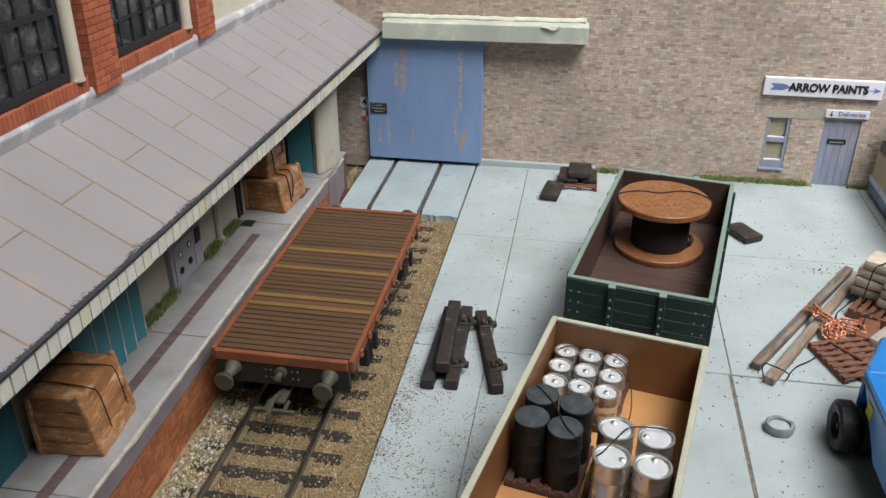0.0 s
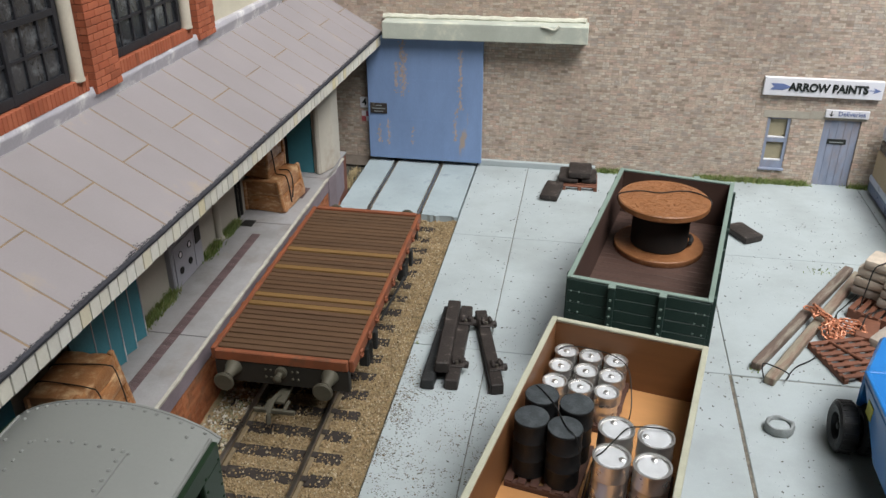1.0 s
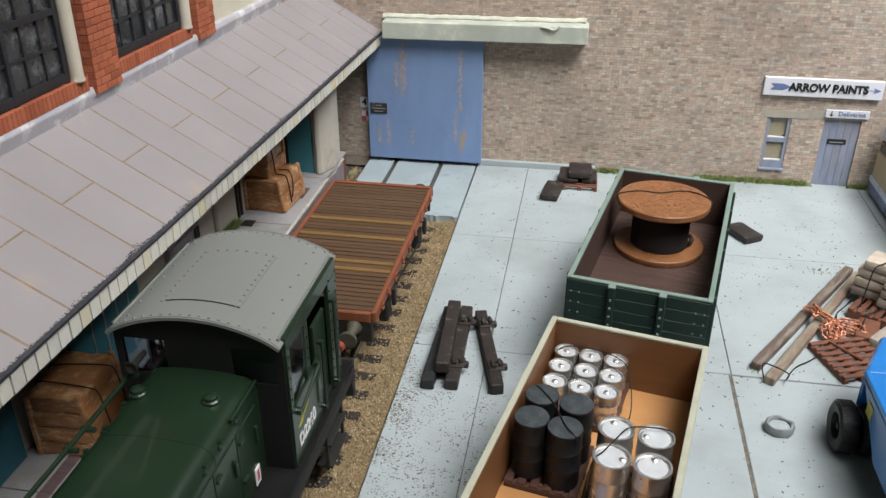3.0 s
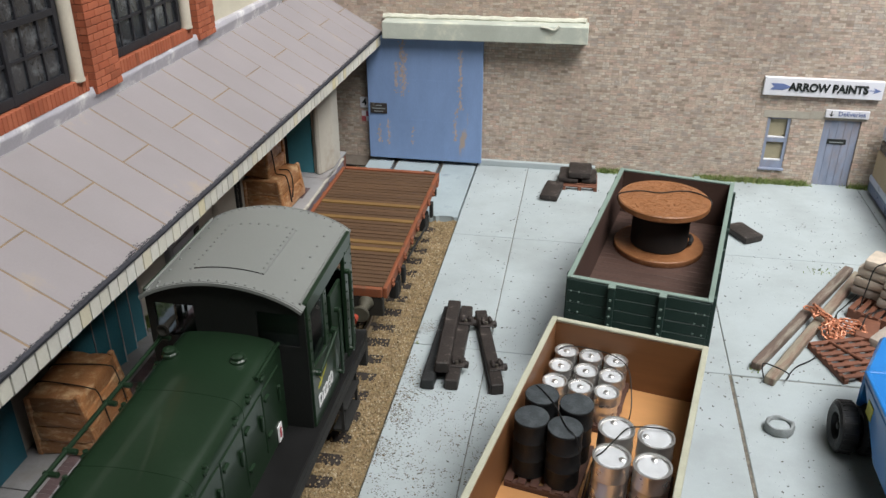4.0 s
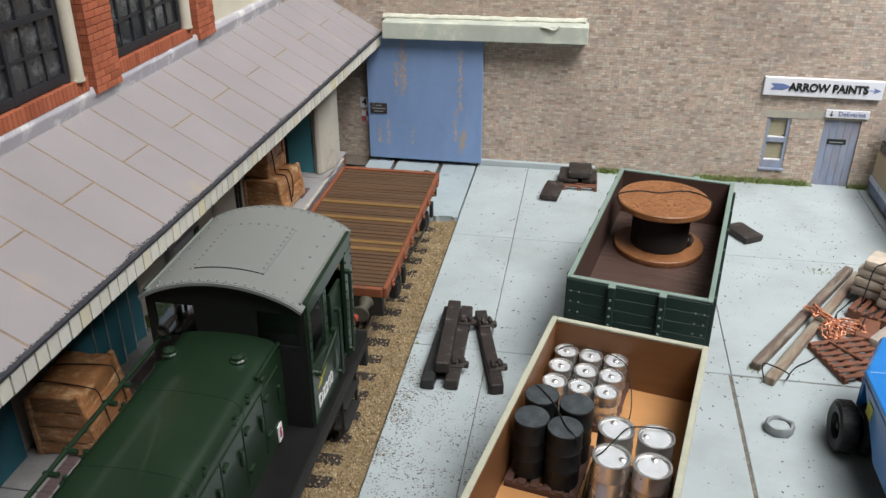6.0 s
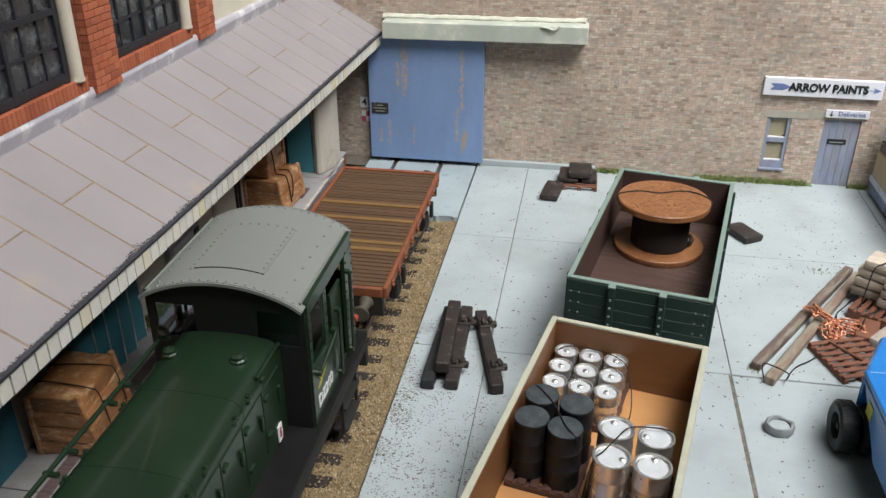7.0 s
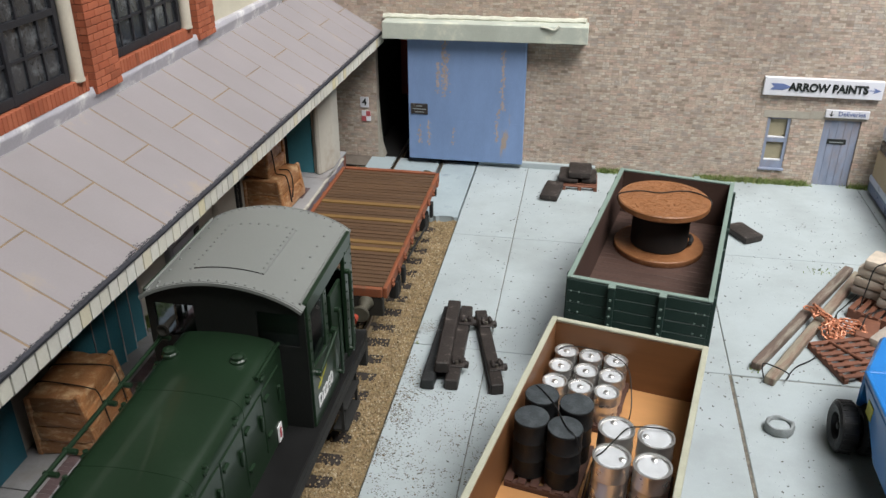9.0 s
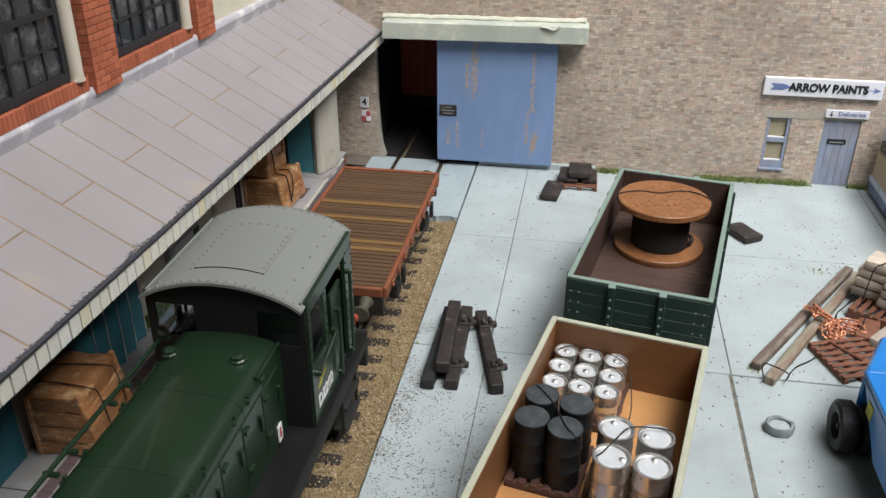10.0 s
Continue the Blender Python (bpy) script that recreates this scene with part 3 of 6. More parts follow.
# ---- sliding door ----
def sliding_door():
    d = thing("sliding_door", "faded blue sliding factory door with rust streaks", "door", P(-57.0, WALL_Y - 3.2, 1.4))
    bm = box(B(), (-21.15, -0.8, 0), (21.15, 0.8, 46.0), bev=0.25)
    part("panel", bm, BLUE_DOOR, d)
    for z in (15.2, 30.5):
        part("rail_strip", box(B(), (-21.0, -0.84, z), (21.0, -0.75, z + 0.2)), BLUE_DOOR, d)
    pl = part("plaque", box(B(), (-20.2, -1.15, 17.4), (-13.9, -0.82, 21.4), bev=0.1), BEAM_DARK, d, "small black warning plaque")
    for k, w in enumerate((1.1, 2.4, 1.7)):
        part("lettering_bar", box(B(), (-17.0 - w, -1.22, 20.3 - k * 1.1), (-17.0 + w, -1.1, 20.65 - k * 1.1)), STONE_RING, pl)
    rnd = random.Random(8)
    for k, (cx, z0, z1, w0) in enumerate(((-7.6, 24, 44, 1.5), (-10.2, 25, 36, 0.9), (-17.0, 6, 13, 0.9), (-13.5, 5, 15, 0.7), (13.2, 20, 42, 0.9), (11.4, 8, 20, 0.8), (-4.5, 6, 12, 0.6))):
        bm = B()
        for n in range(int((z1 - z0) * w0 * 5.5)):
            x, z = cx + rnd.gauss(0, w0 * 0.45), rnd.uniform(z0, z1)
            w, h = rnd.uniform(0.1, 0.42), rnd.uniform(0.2, 1.3)
            prism(bm, [(x - w, z), (x + w * 0.5, z + 0.1 * h), (x + w, z + h * 0.7), (x + 0.1 * w, z + h), (x - w * 0.8, z + h * 0.6)], "y", -0.803 - 0.0004 * n, -0.78)
        part("rust_flake", bm, RUST, d, "pale rust-brown peeling patches")
    return d


RUST = mat("rust_patch", (0.37, 0.31, 0.29), 0.85, vary=0.2, scale=0.5)
door_sliding = sliding_door()

# ---- signs, window and door of the paint works ----
sign = thing("wall_sign", "white painted shop sign board with black lettering", "sign", P(78.6, WALL_Y - 1.0, 35.4))
part("board", box(B(), (-19.0, -0.8, -3.1), (19.0, 0.85, 3.1), bev=0.15), WHITE, sign)
text("lettering", "ARROW PAINTS", 3.75, INK, sign, P(1.6, -0.95, 0, 90, 0, 0), 0.15, "bold black lettering", bold=0.13, sx=0.92)
bm = B()
prism(bm, [(-17, -1.1), (-13.0, -1.1), (-10.6, -0.25), (-9.4, -0.1), (-9.4, 0.1), (-10.6, 0.25), (-13.0, 1.1), (-17, 1.1), (-15.8, 0)], "y", -0.9, -0.75)
part("arrow_tail", bm, INK_BLUE, sign, "blue arrow feathers")
bm = B()
prism(bm, [(13.0, -0.1), (16.3, -0.1), (15.6, -1.0), (18.3, 0), (15.6, 1.0), (16.3, 0.1), (13.0, 0.1)], "y", -0.9, -0.75)
part("arrow_head", bm, INK_BLUE, sign, "blue arrow head")
sign2 = thing("delivery_sign", "small white deliveries sign above the blue door", "sign", P(88.3, WALL_Y - 0.6, 26.6))
part("board", box(B(), (-7.0, -0.4, -1.35), (7.0, 0.45, 1.35), bev=0.1), WHITE, sign2)
text("lettering", "Deliveries", 2.3, INK_BLUE, sign2, P(1.4, -0.5, 0.1, 90, 0, 0), 0.1, "dark lettering", sx=0.95)
bm = B()
prism(bm, [(-5.3, 0.9), (-5.0, 0.9), (-5.0, -0.2), (-4.4, -0.2), (-5.15, -0.95), (-5.9, -0.2), (-5.3, -0.2)], "y", -0.5, -0.38)
part("arrow", bm, INK, sign2, "small black down arrow")

win = thing("window_1", "blue-framed sash window with drawn tan blinds", "window", kind="structure")
part("blind", box(B(), (63.2, WALL_Y + 1.4, 5.5), (70.9, WALL_Y + 1.8, 24.0)), BLIND, win, "tan blind behind the panes")
bm = B()
for a, b in (((63.2, 5.5), (64.2, 24)), ((69.9, 5.5), (70.9, 24)), ((64.2, 23.4), (69.9, 24)), ((64.2, 5.5), (69.9, 8.2)), ((64.2, 15.0), (69.9, 16.6))):
    box(bm, (a[0], WALL_Y + 0.3, a[1]), (b[0], WALL_Y + 1.3, b[1]), bev=0.08)
part("window_frame", bm, BLUE_WOOD, win, "worn blue sash frame")
for z in (8.2, 16.6):
    part("glazing_bar", box(B(), (64.2, WALL_Y + 0.2, z), (69.9, WALL_Y + 1.2, z + 0.4)), WHITE, win)
part("window_sill", box(B(), (62.7, WALL_Y - 0.9, 4.8), (71.4, WALL_Y + 1.0, 5.5), bev=0.1), BLUE_WOOD, win)
part("lintel", box(B(), (61.5, WALL_Y - 0.25, 24.0), (76.4, WALL_Y + 0.5, 26.6), bev=0.1), STONE_LINTEL, win, "grey stone lintel")
part("lintel", box(B(), (76.5, WALL_Y - 0.22, 24.2), (95.2, WALL_Y + 0.5, 26.9), bev=0.1), STONE_LINTEL, win, "grey stone lintel")
dr = thing("door_1", "worn blue plank works door with small black plate", "door", kind="structure")
for k in range(5):
    part("plank", box(B(), (81.8 + k * 2.38, WALL_Y + 0.6, 0), (81.8 + k * 2.38 + 2.34, WALL_Y + 1.6, 23.9), bev=0.1), BLUE_WOOD, dr)
part("door_plate", box(B(), (84.0, WALL_Y + 0.35, 15.4), (90.2, WALL_Y + 0.62, 17.2), bev=0.05), INK, dr, "black notice plate")
part("lettering_bar", box(B(), (84.8, WALL_Y + 0.28, 15.9), (89.4, WALL_Y + 0.4, 16.3)), STONE_RING, dr)

n4 = thing("track_sign", "small white number four notice on brick wall", "sign", P(-80.4, WALL_Y - 0.35, 21.5))
part("board", box(B(), (-1.6, -0.2, -2.0), (1.6, 0.2, 2.0), bev=0.05), WHITE, n4)
text("lettering", "4", 3.6, INK, n4, P(0, -0.3, 0, 90, 0, 0), 0.05, bold=0.08)
n5 = thing("hazard_sign", "small red and white notice on brick wall", "sign", P(-79.9, WALL_Y - 0.35, 16.2))
part("board", box(B(), (-1.7, -0.2, -2.0), (1.7, 0.2, 2.0), bev=0.05), WHITE, n5)
part("red_square", box(B(), (-1.7, -0.3, -2.0), (0, -0.18, 0)), INK_RED, n5)
part("red_square", box(B(), (0, -0.3, 0), (1.7, -0.18, 2.0)), INK_RED, n5)

# ---- platform ----
plat = thing("platform", "grey paved station platform with brick face", "platform", kind="structure")
PX, PZ = -78.2, 14.0
part("core", box(B(), (-140, -60, -4.8), (PX - 1.2, 262, PZ - 0.6)), MORTAR_RED, plat)
for y0, y1 in ((-60, 60), (60.2, 96), (96.2, 146.3), (146.6, 204), (204.3, 238), (238.3, 262)):
    part("paving_slab", box(B(), (-140, y0, PZ - 0.55), (PX - 0.8, y1, PZ), bev=0.08), PLATFORM_MAT, plat)
bm = box(B(), (PX - 0.78, -60, PZ - 0.7), (PX, 256, PZ + 0.02), bev=0.1)
bmesh.ops.subdivide_edges(bm, edges=[e for e in bm.edges if e.calc_length() > 100], cuts=150)
for v in bm.verts:
    v.co.x += 0.28 * noise.noise(Vector((v.co.y * 0.9, v.co.z, 0)))
part("edge_stone", bm, EDGE_STONE, plat, "chipped pale platform edge")
part("coping_band", box(B(), (PX - 1.3, -60, PZ - 4.6), (PX - 0.25, 256, PZ - 0.72), bev=0.1), PURPLE, plat, "purple-grey coping band")
for i, y in enumerate(np.arange(20, 196, 1.15)):
    bm_ = box(B(), (-87.9, y, PZ - 0.3), (-85.5, y + 1.09, PZ + 0.03)) if i == 0 else None
    if i == 0:
        sb = part("brick", bm_, STRIP, plat)
    else:
        copy_part(sb, P(0, y - 20, 0))
lay = brick_layer([], 40, 250, -4.6, PZ - 4.7, 2.8, 1.05, 0.14, seed=9)
many_boxes("brick_field", [(PX - 1.1, PX - 0.5, a, b, c, d) for a, b, c, d in lay], BRICK_RED_MANY, plat, "red platform face bricks")
bm = prism(B(), [(-79, 238), (PX, 238), (-77.4, 243), (-78.4, 250), (-79.2, 258), (-100, 258), (-100, 238)], "z", PZ - 12, PZ - 0.1)
part("ramp_end", bm, PURPLE, plat, "purple-grey platform end face")
bm = prism(B(), [(-79, 238.3), (PX + 0.05, 238.3), (-77.35, 243), (-78.35, 250), (-79.15, 257.9), (-99.9, 257.9), (-99.9, 238.3)], "z", PZ - 0.1, PZ + 0.02)
part("ramp_top", bm, PLATFORM_MAT, plat, "grey paved platform end")

# ---- station building ----
bld = thing("station_building", "red brick building with tall dark windows above canopy", "building", kind="structure")
BX = -99.5
LEAN = P(0, 148.6, 0, -0.93, 0, -0.5) @ P(0, -150, 0)
bld.matrix_basis = LEAN
part("lower_wall", box(B(), (-112, 20, PZ - 3), (-96.0, 262, 62)), CREAM, bld, "cream rendered lower wall")
bm = B()
box(bm, (-112, -20, 62), (BX - 1.2, 262, 70.9))
box(bm, (-112, 207, 70.9), (BX - 1.2, 262, 110))
part("upper_wall", bm, STONE_PALE, bld, "pale stone upper wall")
for k, y0 in enumerate((53.0, 102.0, 152.6, 200.9)):
    y1 = y0 + 9.8
    pr = part("pier", box(B(), (-104, y0 + 0.2, 67.0), (-98.4, y1 - 0.2, 110)), MORTAR_RED, bld, "red brick pier")
    if k < 2:
        continue
    row = 0
    for z in np.arange(67.1, 97, 1.5):
        off = 1.9 if row % 2 else 0
        for u in np.arange(y0 - off, y1, 3.8):
            a, b = max(u, y0), min(u + 3.65, y1)
            if b - a > 0.5:
                part("brick", box(B(), (-98.6, a, z), (-98.15, b, z + 1.36), bev=0.08), BRICK_RED, pr)
        for a, b in ((-104, -101.4), (-101.2, -98.3)) if row % 2 else ((-104, -100), (-99.8, -98.3)):
            for yy in (y0, y1 - 0.3):
                part("brick", box(B(), (a, yy, z), (b, yy + 0.3, z + 1.36)), BRICK_RED, pr)
        row += 1
for k, (y0, y1) in enumerate(((64.6, 101.8), (113.6, 150.8), (162.6, 199.3))):
    w = thing("window_%d" % (k + 2), "tall dark leaded window in black iron frame", "window", LEAN, kind="structure")
    part("pane", box(B(), (BX - 1.6, y0, 70.9), (BX - 1.1, y1, 110)), DARK_GLASS, w, "dark glass with grey reflections painted in")
    bm = B()
    n = 6
    y1g = y1 - 4.5
    for i in range(n + 1):
        y = y0 + 0.3 + (y1g - y0 - 0.6) * i / n
        t = 0.6 if i % 3 == 0 else 0.3
        box(bm, (BX - 1.05, y - t, 70.9), (BX - 0.4 - (0.3 if t < 0.5 else 0), y + t, 110), bev=0.05)
    for i in range(7):
        z = 72.3 + i * 6.4
        t = 0.9 if i == 0 else (0.6 if i % 3 == 2 else 0.3)
        box(bm, (BX - 1.06, y0, z - t), (BX - 0.45 - (0.3 if t < 0.5 else 0), y1g, z + t), bev=0.05)
    box(bm, (BX - 1.2, y1g, 70.9), (BX - 0.9, y1, 110))
    part("window_frame", bm, WINDOW_FRAME, w)
    for i, y in enumerate(np.arange(y0, y1 - 0.5, 1.3)):
        if i == 0:
            sbk = part("sill_brick", box(B(), (BX - 1.0, 0, 68.3), (BX + 0.55, 1.16, 71.2), bev=0.1), BRICK_RED, w, m=P(0, y, 0))
        else:
            copy_part(sbk, P(0, y, 0))
for y in (99.3, 148.3, 196.8):
    pipe = thing("drain_pipe", "beige painted drain pipe beside brick pier", "pipe", LEAN @ P(-99.4, y, 70.9), group="drain pipes on the building")
    part("pipe", cyl(B(), (0, 0, 20.6), 1.35, 41, n=20), PIPE, pipe, smooth=True)
    part("collar", cyl(B(), (0, 0, 0.4), 1.5, 0.8, n=20, bev=0.2), PIPE, pipe, smooth=True)

# ---- canopy ----
can = thing("canopy", "grey slate canopy roof with cream boarded valance", "canopy", P(0, 150, 0, -0.93, 0, -0.5), kind="structure")
EX, EZ, TX, TZ = -73.8, 50.0, -99.6, 64.9
RL = math.hypot(TX - EX, TZ - EZ)
ANG = math.degrees(math.atan2(TZ - EZ, EX - TX))
roofm = P(TX, 0, TZ, 0, ANG, 0)
part("deck", box(B(), (0, -170, -1.6), (RL - 0.3, 143.2, -0.09)), SLATE_GAP, can, "brown roof boarding", m=roofm)
strips = -21.9 + 10.37 * np.arange(-14, 16)
for i, y in enumerate(strips):
    y0, y1 = y + 0.2, min(y + 10.17, 143.2)
    cuts = [0, 14.05, RL] if i % 2 else [0, RL]
    for a, b in zip(cuts, cuts[1:]):
        bm = box(B(), (a + 0.16, y0, -0.6 + random.uniform(0, 0.05)), (b - 0.16, y1, random.uniform(-0.06, 0.04)), bev=0.06)
        part("roof_slate", bm, SLATE, can, m=roofm)
bm = B()
pts = [(RL - 0.2, y, -0.15 + random.uniform(-0.1, 0.12)) for y in np.arange(-168, 143, 1.5)]
tube(bm, pts, 0.5, 6)
part("tar_edging", bm, BLACK_EDGE, can, "ragged black tar edging", m=roofm)
smear = []
rnd = random.Random(12)
for k in range(9000):
    y = rnd.uniform(-90, 135)
    amp = 1.0 + 1.6 * max(0, noise.noise(Vector((y * 0.11, 3, 0))))
    u = RL - 0.2 - abs(rnd.gauss(0, 0.3)) * amp
    s = rnd.uniform(0.02, 0.075)
    smear.append((u - s, u + s, y - s * 1.5, y + s * 1.5, -0.05, 0.05 + 0.06 * rnd.random()))
many_boxes("tar_smear", smear, BLACK_EDGE, can, "smeared black tar along the eave").matrix_basis = roofm
for i, y in enumerate(np.arange(-168, 142.5, 2.83)):
    if i == 0:
        vb = part("valance_board", box(B(), (EX - 0.55, 0, EZ - 3.7), (EX, 2.52, EZ - 0.35), bev=0.06), CREAM_BOARD, can, m=P(0, y, 0))
    else:
        copy_part(vb, P(random.uniform(-0.05, 0.05), y, random.uniform(-0.05, 0.05), 0, 0, 0))
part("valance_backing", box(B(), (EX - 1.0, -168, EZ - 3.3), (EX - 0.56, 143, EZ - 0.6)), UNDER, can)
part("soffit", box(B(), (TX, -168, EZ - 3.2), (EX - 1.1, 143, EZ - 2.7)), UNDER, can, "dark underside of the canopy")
bm = prism(B(), [(-103, 63.2), (-99.5, 63.8), (-99.3, 65.2), (-98.9, 66.9), (-98.8, 67.4), (-99.2, 68.5), (-103, 68.6)], "y", -170, 112, bev=0.15)
bmesh.ops.subdivide_edges(bm, edges=[e for e in bm.edges if e.calc_length() > 100], cuts=120)
for v in bm.verts:
    v.co.z += 0.25 * noise.noise(Vector((v.co.y * 0.15, v.co.x, 0)))
    v.co.x += 0.25 * noise.noise(Vector((v.co.y * 0.3, 9, 0)))
part("flashing", bm, LEAD, can, "pale lead flashing with plaster smears")
# ---- flat wagon ----
def buffer_set(parent, y, s, x=7.6, z=11.0, mat_=None):
    for sx in (-1, 1):
        b = part("buffer", lathe(B(), [(1.9, 0), (1.85, 0.6), (1.4, 1.4), (1.05, 3.4), (1.0, 3.6)], (sx * x, 0, 0), 20, "y"), mat_ or BUFFER_GREY, parent, "weathered grey buffer", m=P(0, y, z) if s > 0 else P(0, y, z, 0, 0, 180), smooth=True)
        part("buffer_head", lathe(B(), [(0.8, 3.4), (0.8, 4.6), (2.1, 5.1), (2.25, 5.5), (1.9, 5.8)], (sx * x, 0, 0), 20, "y"), mat_ or BUFFER_GREY, b, smooth=True)


def coupling(parent, y, s):
    m = P(0, y, 6.4) if s > 0 else P(0, y, 6.4, 0, 0, 180)
    bm = B()
    box(bm, (-1.3, -1, -0.5), (1.3, 5.0, 0.3), bev=0.15)
    box(bm, (-2.4, 4.2, -0.4), (-1.7, 8.0, 0.2), bev=0.1)
    box(bm, (1.7, 4.2, -0.4), (2.4, 8.0, 0.2), bev=0.1)
    box(bm, (-4.6, 7.4, -0.7), (4.6, 8.1, 0.4), bev=0.15)
    c = part("coupling", bm, BUFFER_GREY, parent, "grey tension-lock coupling bar", m=m)
    bm = tube(B(), smooth_path([(0.4, 3, 0.6), (0.5, 6, 1.6), (0.5, 8.6, 1.5), (0.5, 9.8, 0.4), (0.5, 10.0, -1.6)], 4), 0.55, 6)
    part("hook", bm, BUFFER_GREY, c, smooth=True)


def wheelset(parent, y, r=6.1):
    w = part("axle", cyl(B(), (0, 0, 0), 0.9, 20, "x", 12), UNDER, parent, m=P(0, y, r))
    for sx in (-1, 1):
        part("wheel", lathe(B(), [(r + 0.9, 0), (r + 0.8, 0.7), (r, 0.8), (r, 2.6), (r - 1, 2.8), (r - 1.2, 2.2), (1.8, 2.2), (1.8, 3), (0.6, 3)], (0, 0, 0), 32, "x"), RAIL_SIDE, w, "steel wheel", m=P(7.3, 0, 0) if sx > 0 else P(-7.3, 0, 0, 0, 0, 180), smooth=True)


def flat_wagon():
    g = thing("flat_wagon", "red-brown flat wagon with weathered plank deck", "wagon", P(-59.3, 176.6, 0))
    L2, W2 = 36.6, 15.4
    deck = part("deck_base", box(B(), (-W2 + 0.5, -L2 + 0.5, 13.4), (W2 - 0.5, L2 - 0.5, 15.1)), UNDER, g)
    n = 36
    step = (2 * L2 - 2.4) / n
    for i in range(n):
        y0 = -L2 + 1.2 + i * step
        t = i in (9, 11, 18, 23)
        part("deck_plank", box(B(), (-W2 + 0.6, y0 + 0.2, 15.1), (W2 - 0.6, y0 + step - 0.2, 15.75 + (0.2 if t else random.uniform(-0.05, 0.05))), bev=0.1), WAGON_PLANK_TAN if t else WAGON_PLANK, deck)
    for sx in (-1, 1):
        part("side_rail", box(B(), (sx * W2 - 0.55, -L2, 13.2), (sx * W2 + 0.55, L2, 16.1), bev=0.2), ORANGE, g, "red-brown side rail")
        part("solebar", box(B(), (sx * 12.6 - 0.8, -L2 + 1, 9.2), (sx * 12.6 + 0.8, L2 - 1, 13.3), bev=0.2), UNDER, g)
        for y in (-31, -24, -17, -8, 0, 8, 17, 24, 31):
            part("tie_ring", tube(B(), [(sx * (W2 + 0.9), y + 0.9 * math.cos(a), 14.6 + 0.9 * math.sin(a)) for a in np.linspace(0, 6.28, 9)[:-1]], 0.28, 5, True), ORANGE, g)
        for y in (-20, 20):
            part("axle_box", box(B(), (sx * 14.0 - 1.2, y - 2.2, 4.2), (sx * 14.0 + 1.2, y + 2.2, 9.6), bev=0.4), UNDER, g)
            part("spring", box(B(), (sx * 13.8 - 0.6, y - 6, 9.2), (sx * 13.8 + 0.6, y + 6, 10.0), bev=0.3), UNDER, g)
            part("door_stop", box(B(), (sx * (W2 + 1.0) - 0.5, y - 0.9, 8.5), (sx * (W2 + 1.0) + 0.5, y + 0.9, 13.4), bev=0.2), UNDER, g)
        part("brake_lever", tube(B(), [(sx * 14.9, -9, 9), (sx * 15.0, 6, 7.4), (sx * 15.1, 17, 6.2)], 0.35, 6), UNDER, g)
    for sy in (-1, 1):
        part("headstock_rail", box(B(), (-W2 + 0.6, sy * L2 - 0.65, 13.6), (W2 - 0.6, sy * L2 + 0.65, 16.05), bev=0.2), ORANGE, g, "red-brown end rail")
        part("headstock", box(B(), (-W2 + 0.4, sy * (L2 - 0.3) - 0.8, 8.2), (W2 - 0.4, sy * (L2 - 0.3) + 0.8, 13.6), bev=0.2), BUFFER_GREY_DARK, g, "black headstock with the shade of the wagon end in its colour")
        for x in (-3.6, -2.4, 2.4, 3.6):
            for z in (10.3, 12.2):
                part("bolt", cyl(B(), (x, sy * (L2 + 0.6), z), 0.28, 0.4, "y", 8), BUFFER_GREY, g)
        part("draw_hook", lathe(B(), [(1.3, 0), (1.3, 1.0), (0.6, 1.2), (0.6, 2.6), (1.0, 3.0), (0.3, 3.5)], (0, 0, 0), 12, "y"), BUFFER_GREY, g, m=P(0, sy * (L2 + 0.4), 12.0, 0, 0, 0 if sy > 0 else 180), smooth=True)
        buffer_set(g, sy * (L2 + 0.5), sy, 10.8, 12.0)
        coupling(g, sy * (L2 - 1), sy)
    for y in (-20, 20):
        wheelset(g, y)
    return g


# steel darkened so the headstock carries the shade under the wagon end
BUFFER_GREY_DARK = mat("grimy_headstock", (0.02, 0.018, 0.014), 0.65, vary=0.3, scale=0.3)
wagon = flat_wagon()


# ---- diesel shunter ----
def arc_roof(bm, w, z0, z1, y0, y1, t=0.8, n=18):
    poly = []
    for i in range(n + 1):
        x = -w + 2 * w * i / n
        poly.append((x, z0 + (z1 - z0) * (1 - (x / w) ** 2) ** 0.85))
    inner = [(x * 0.985, z - t) for x, z in poly[::-1]]
    prism(bm, poly + inner, "y", y0, y1)
    return bm


def roof_z(x, w=15.0, z0=43.0, z1=47.3):
    return z0 + (z1 - z0) * max(0.0, 1 - (x / w) ** 2) ** 0.85


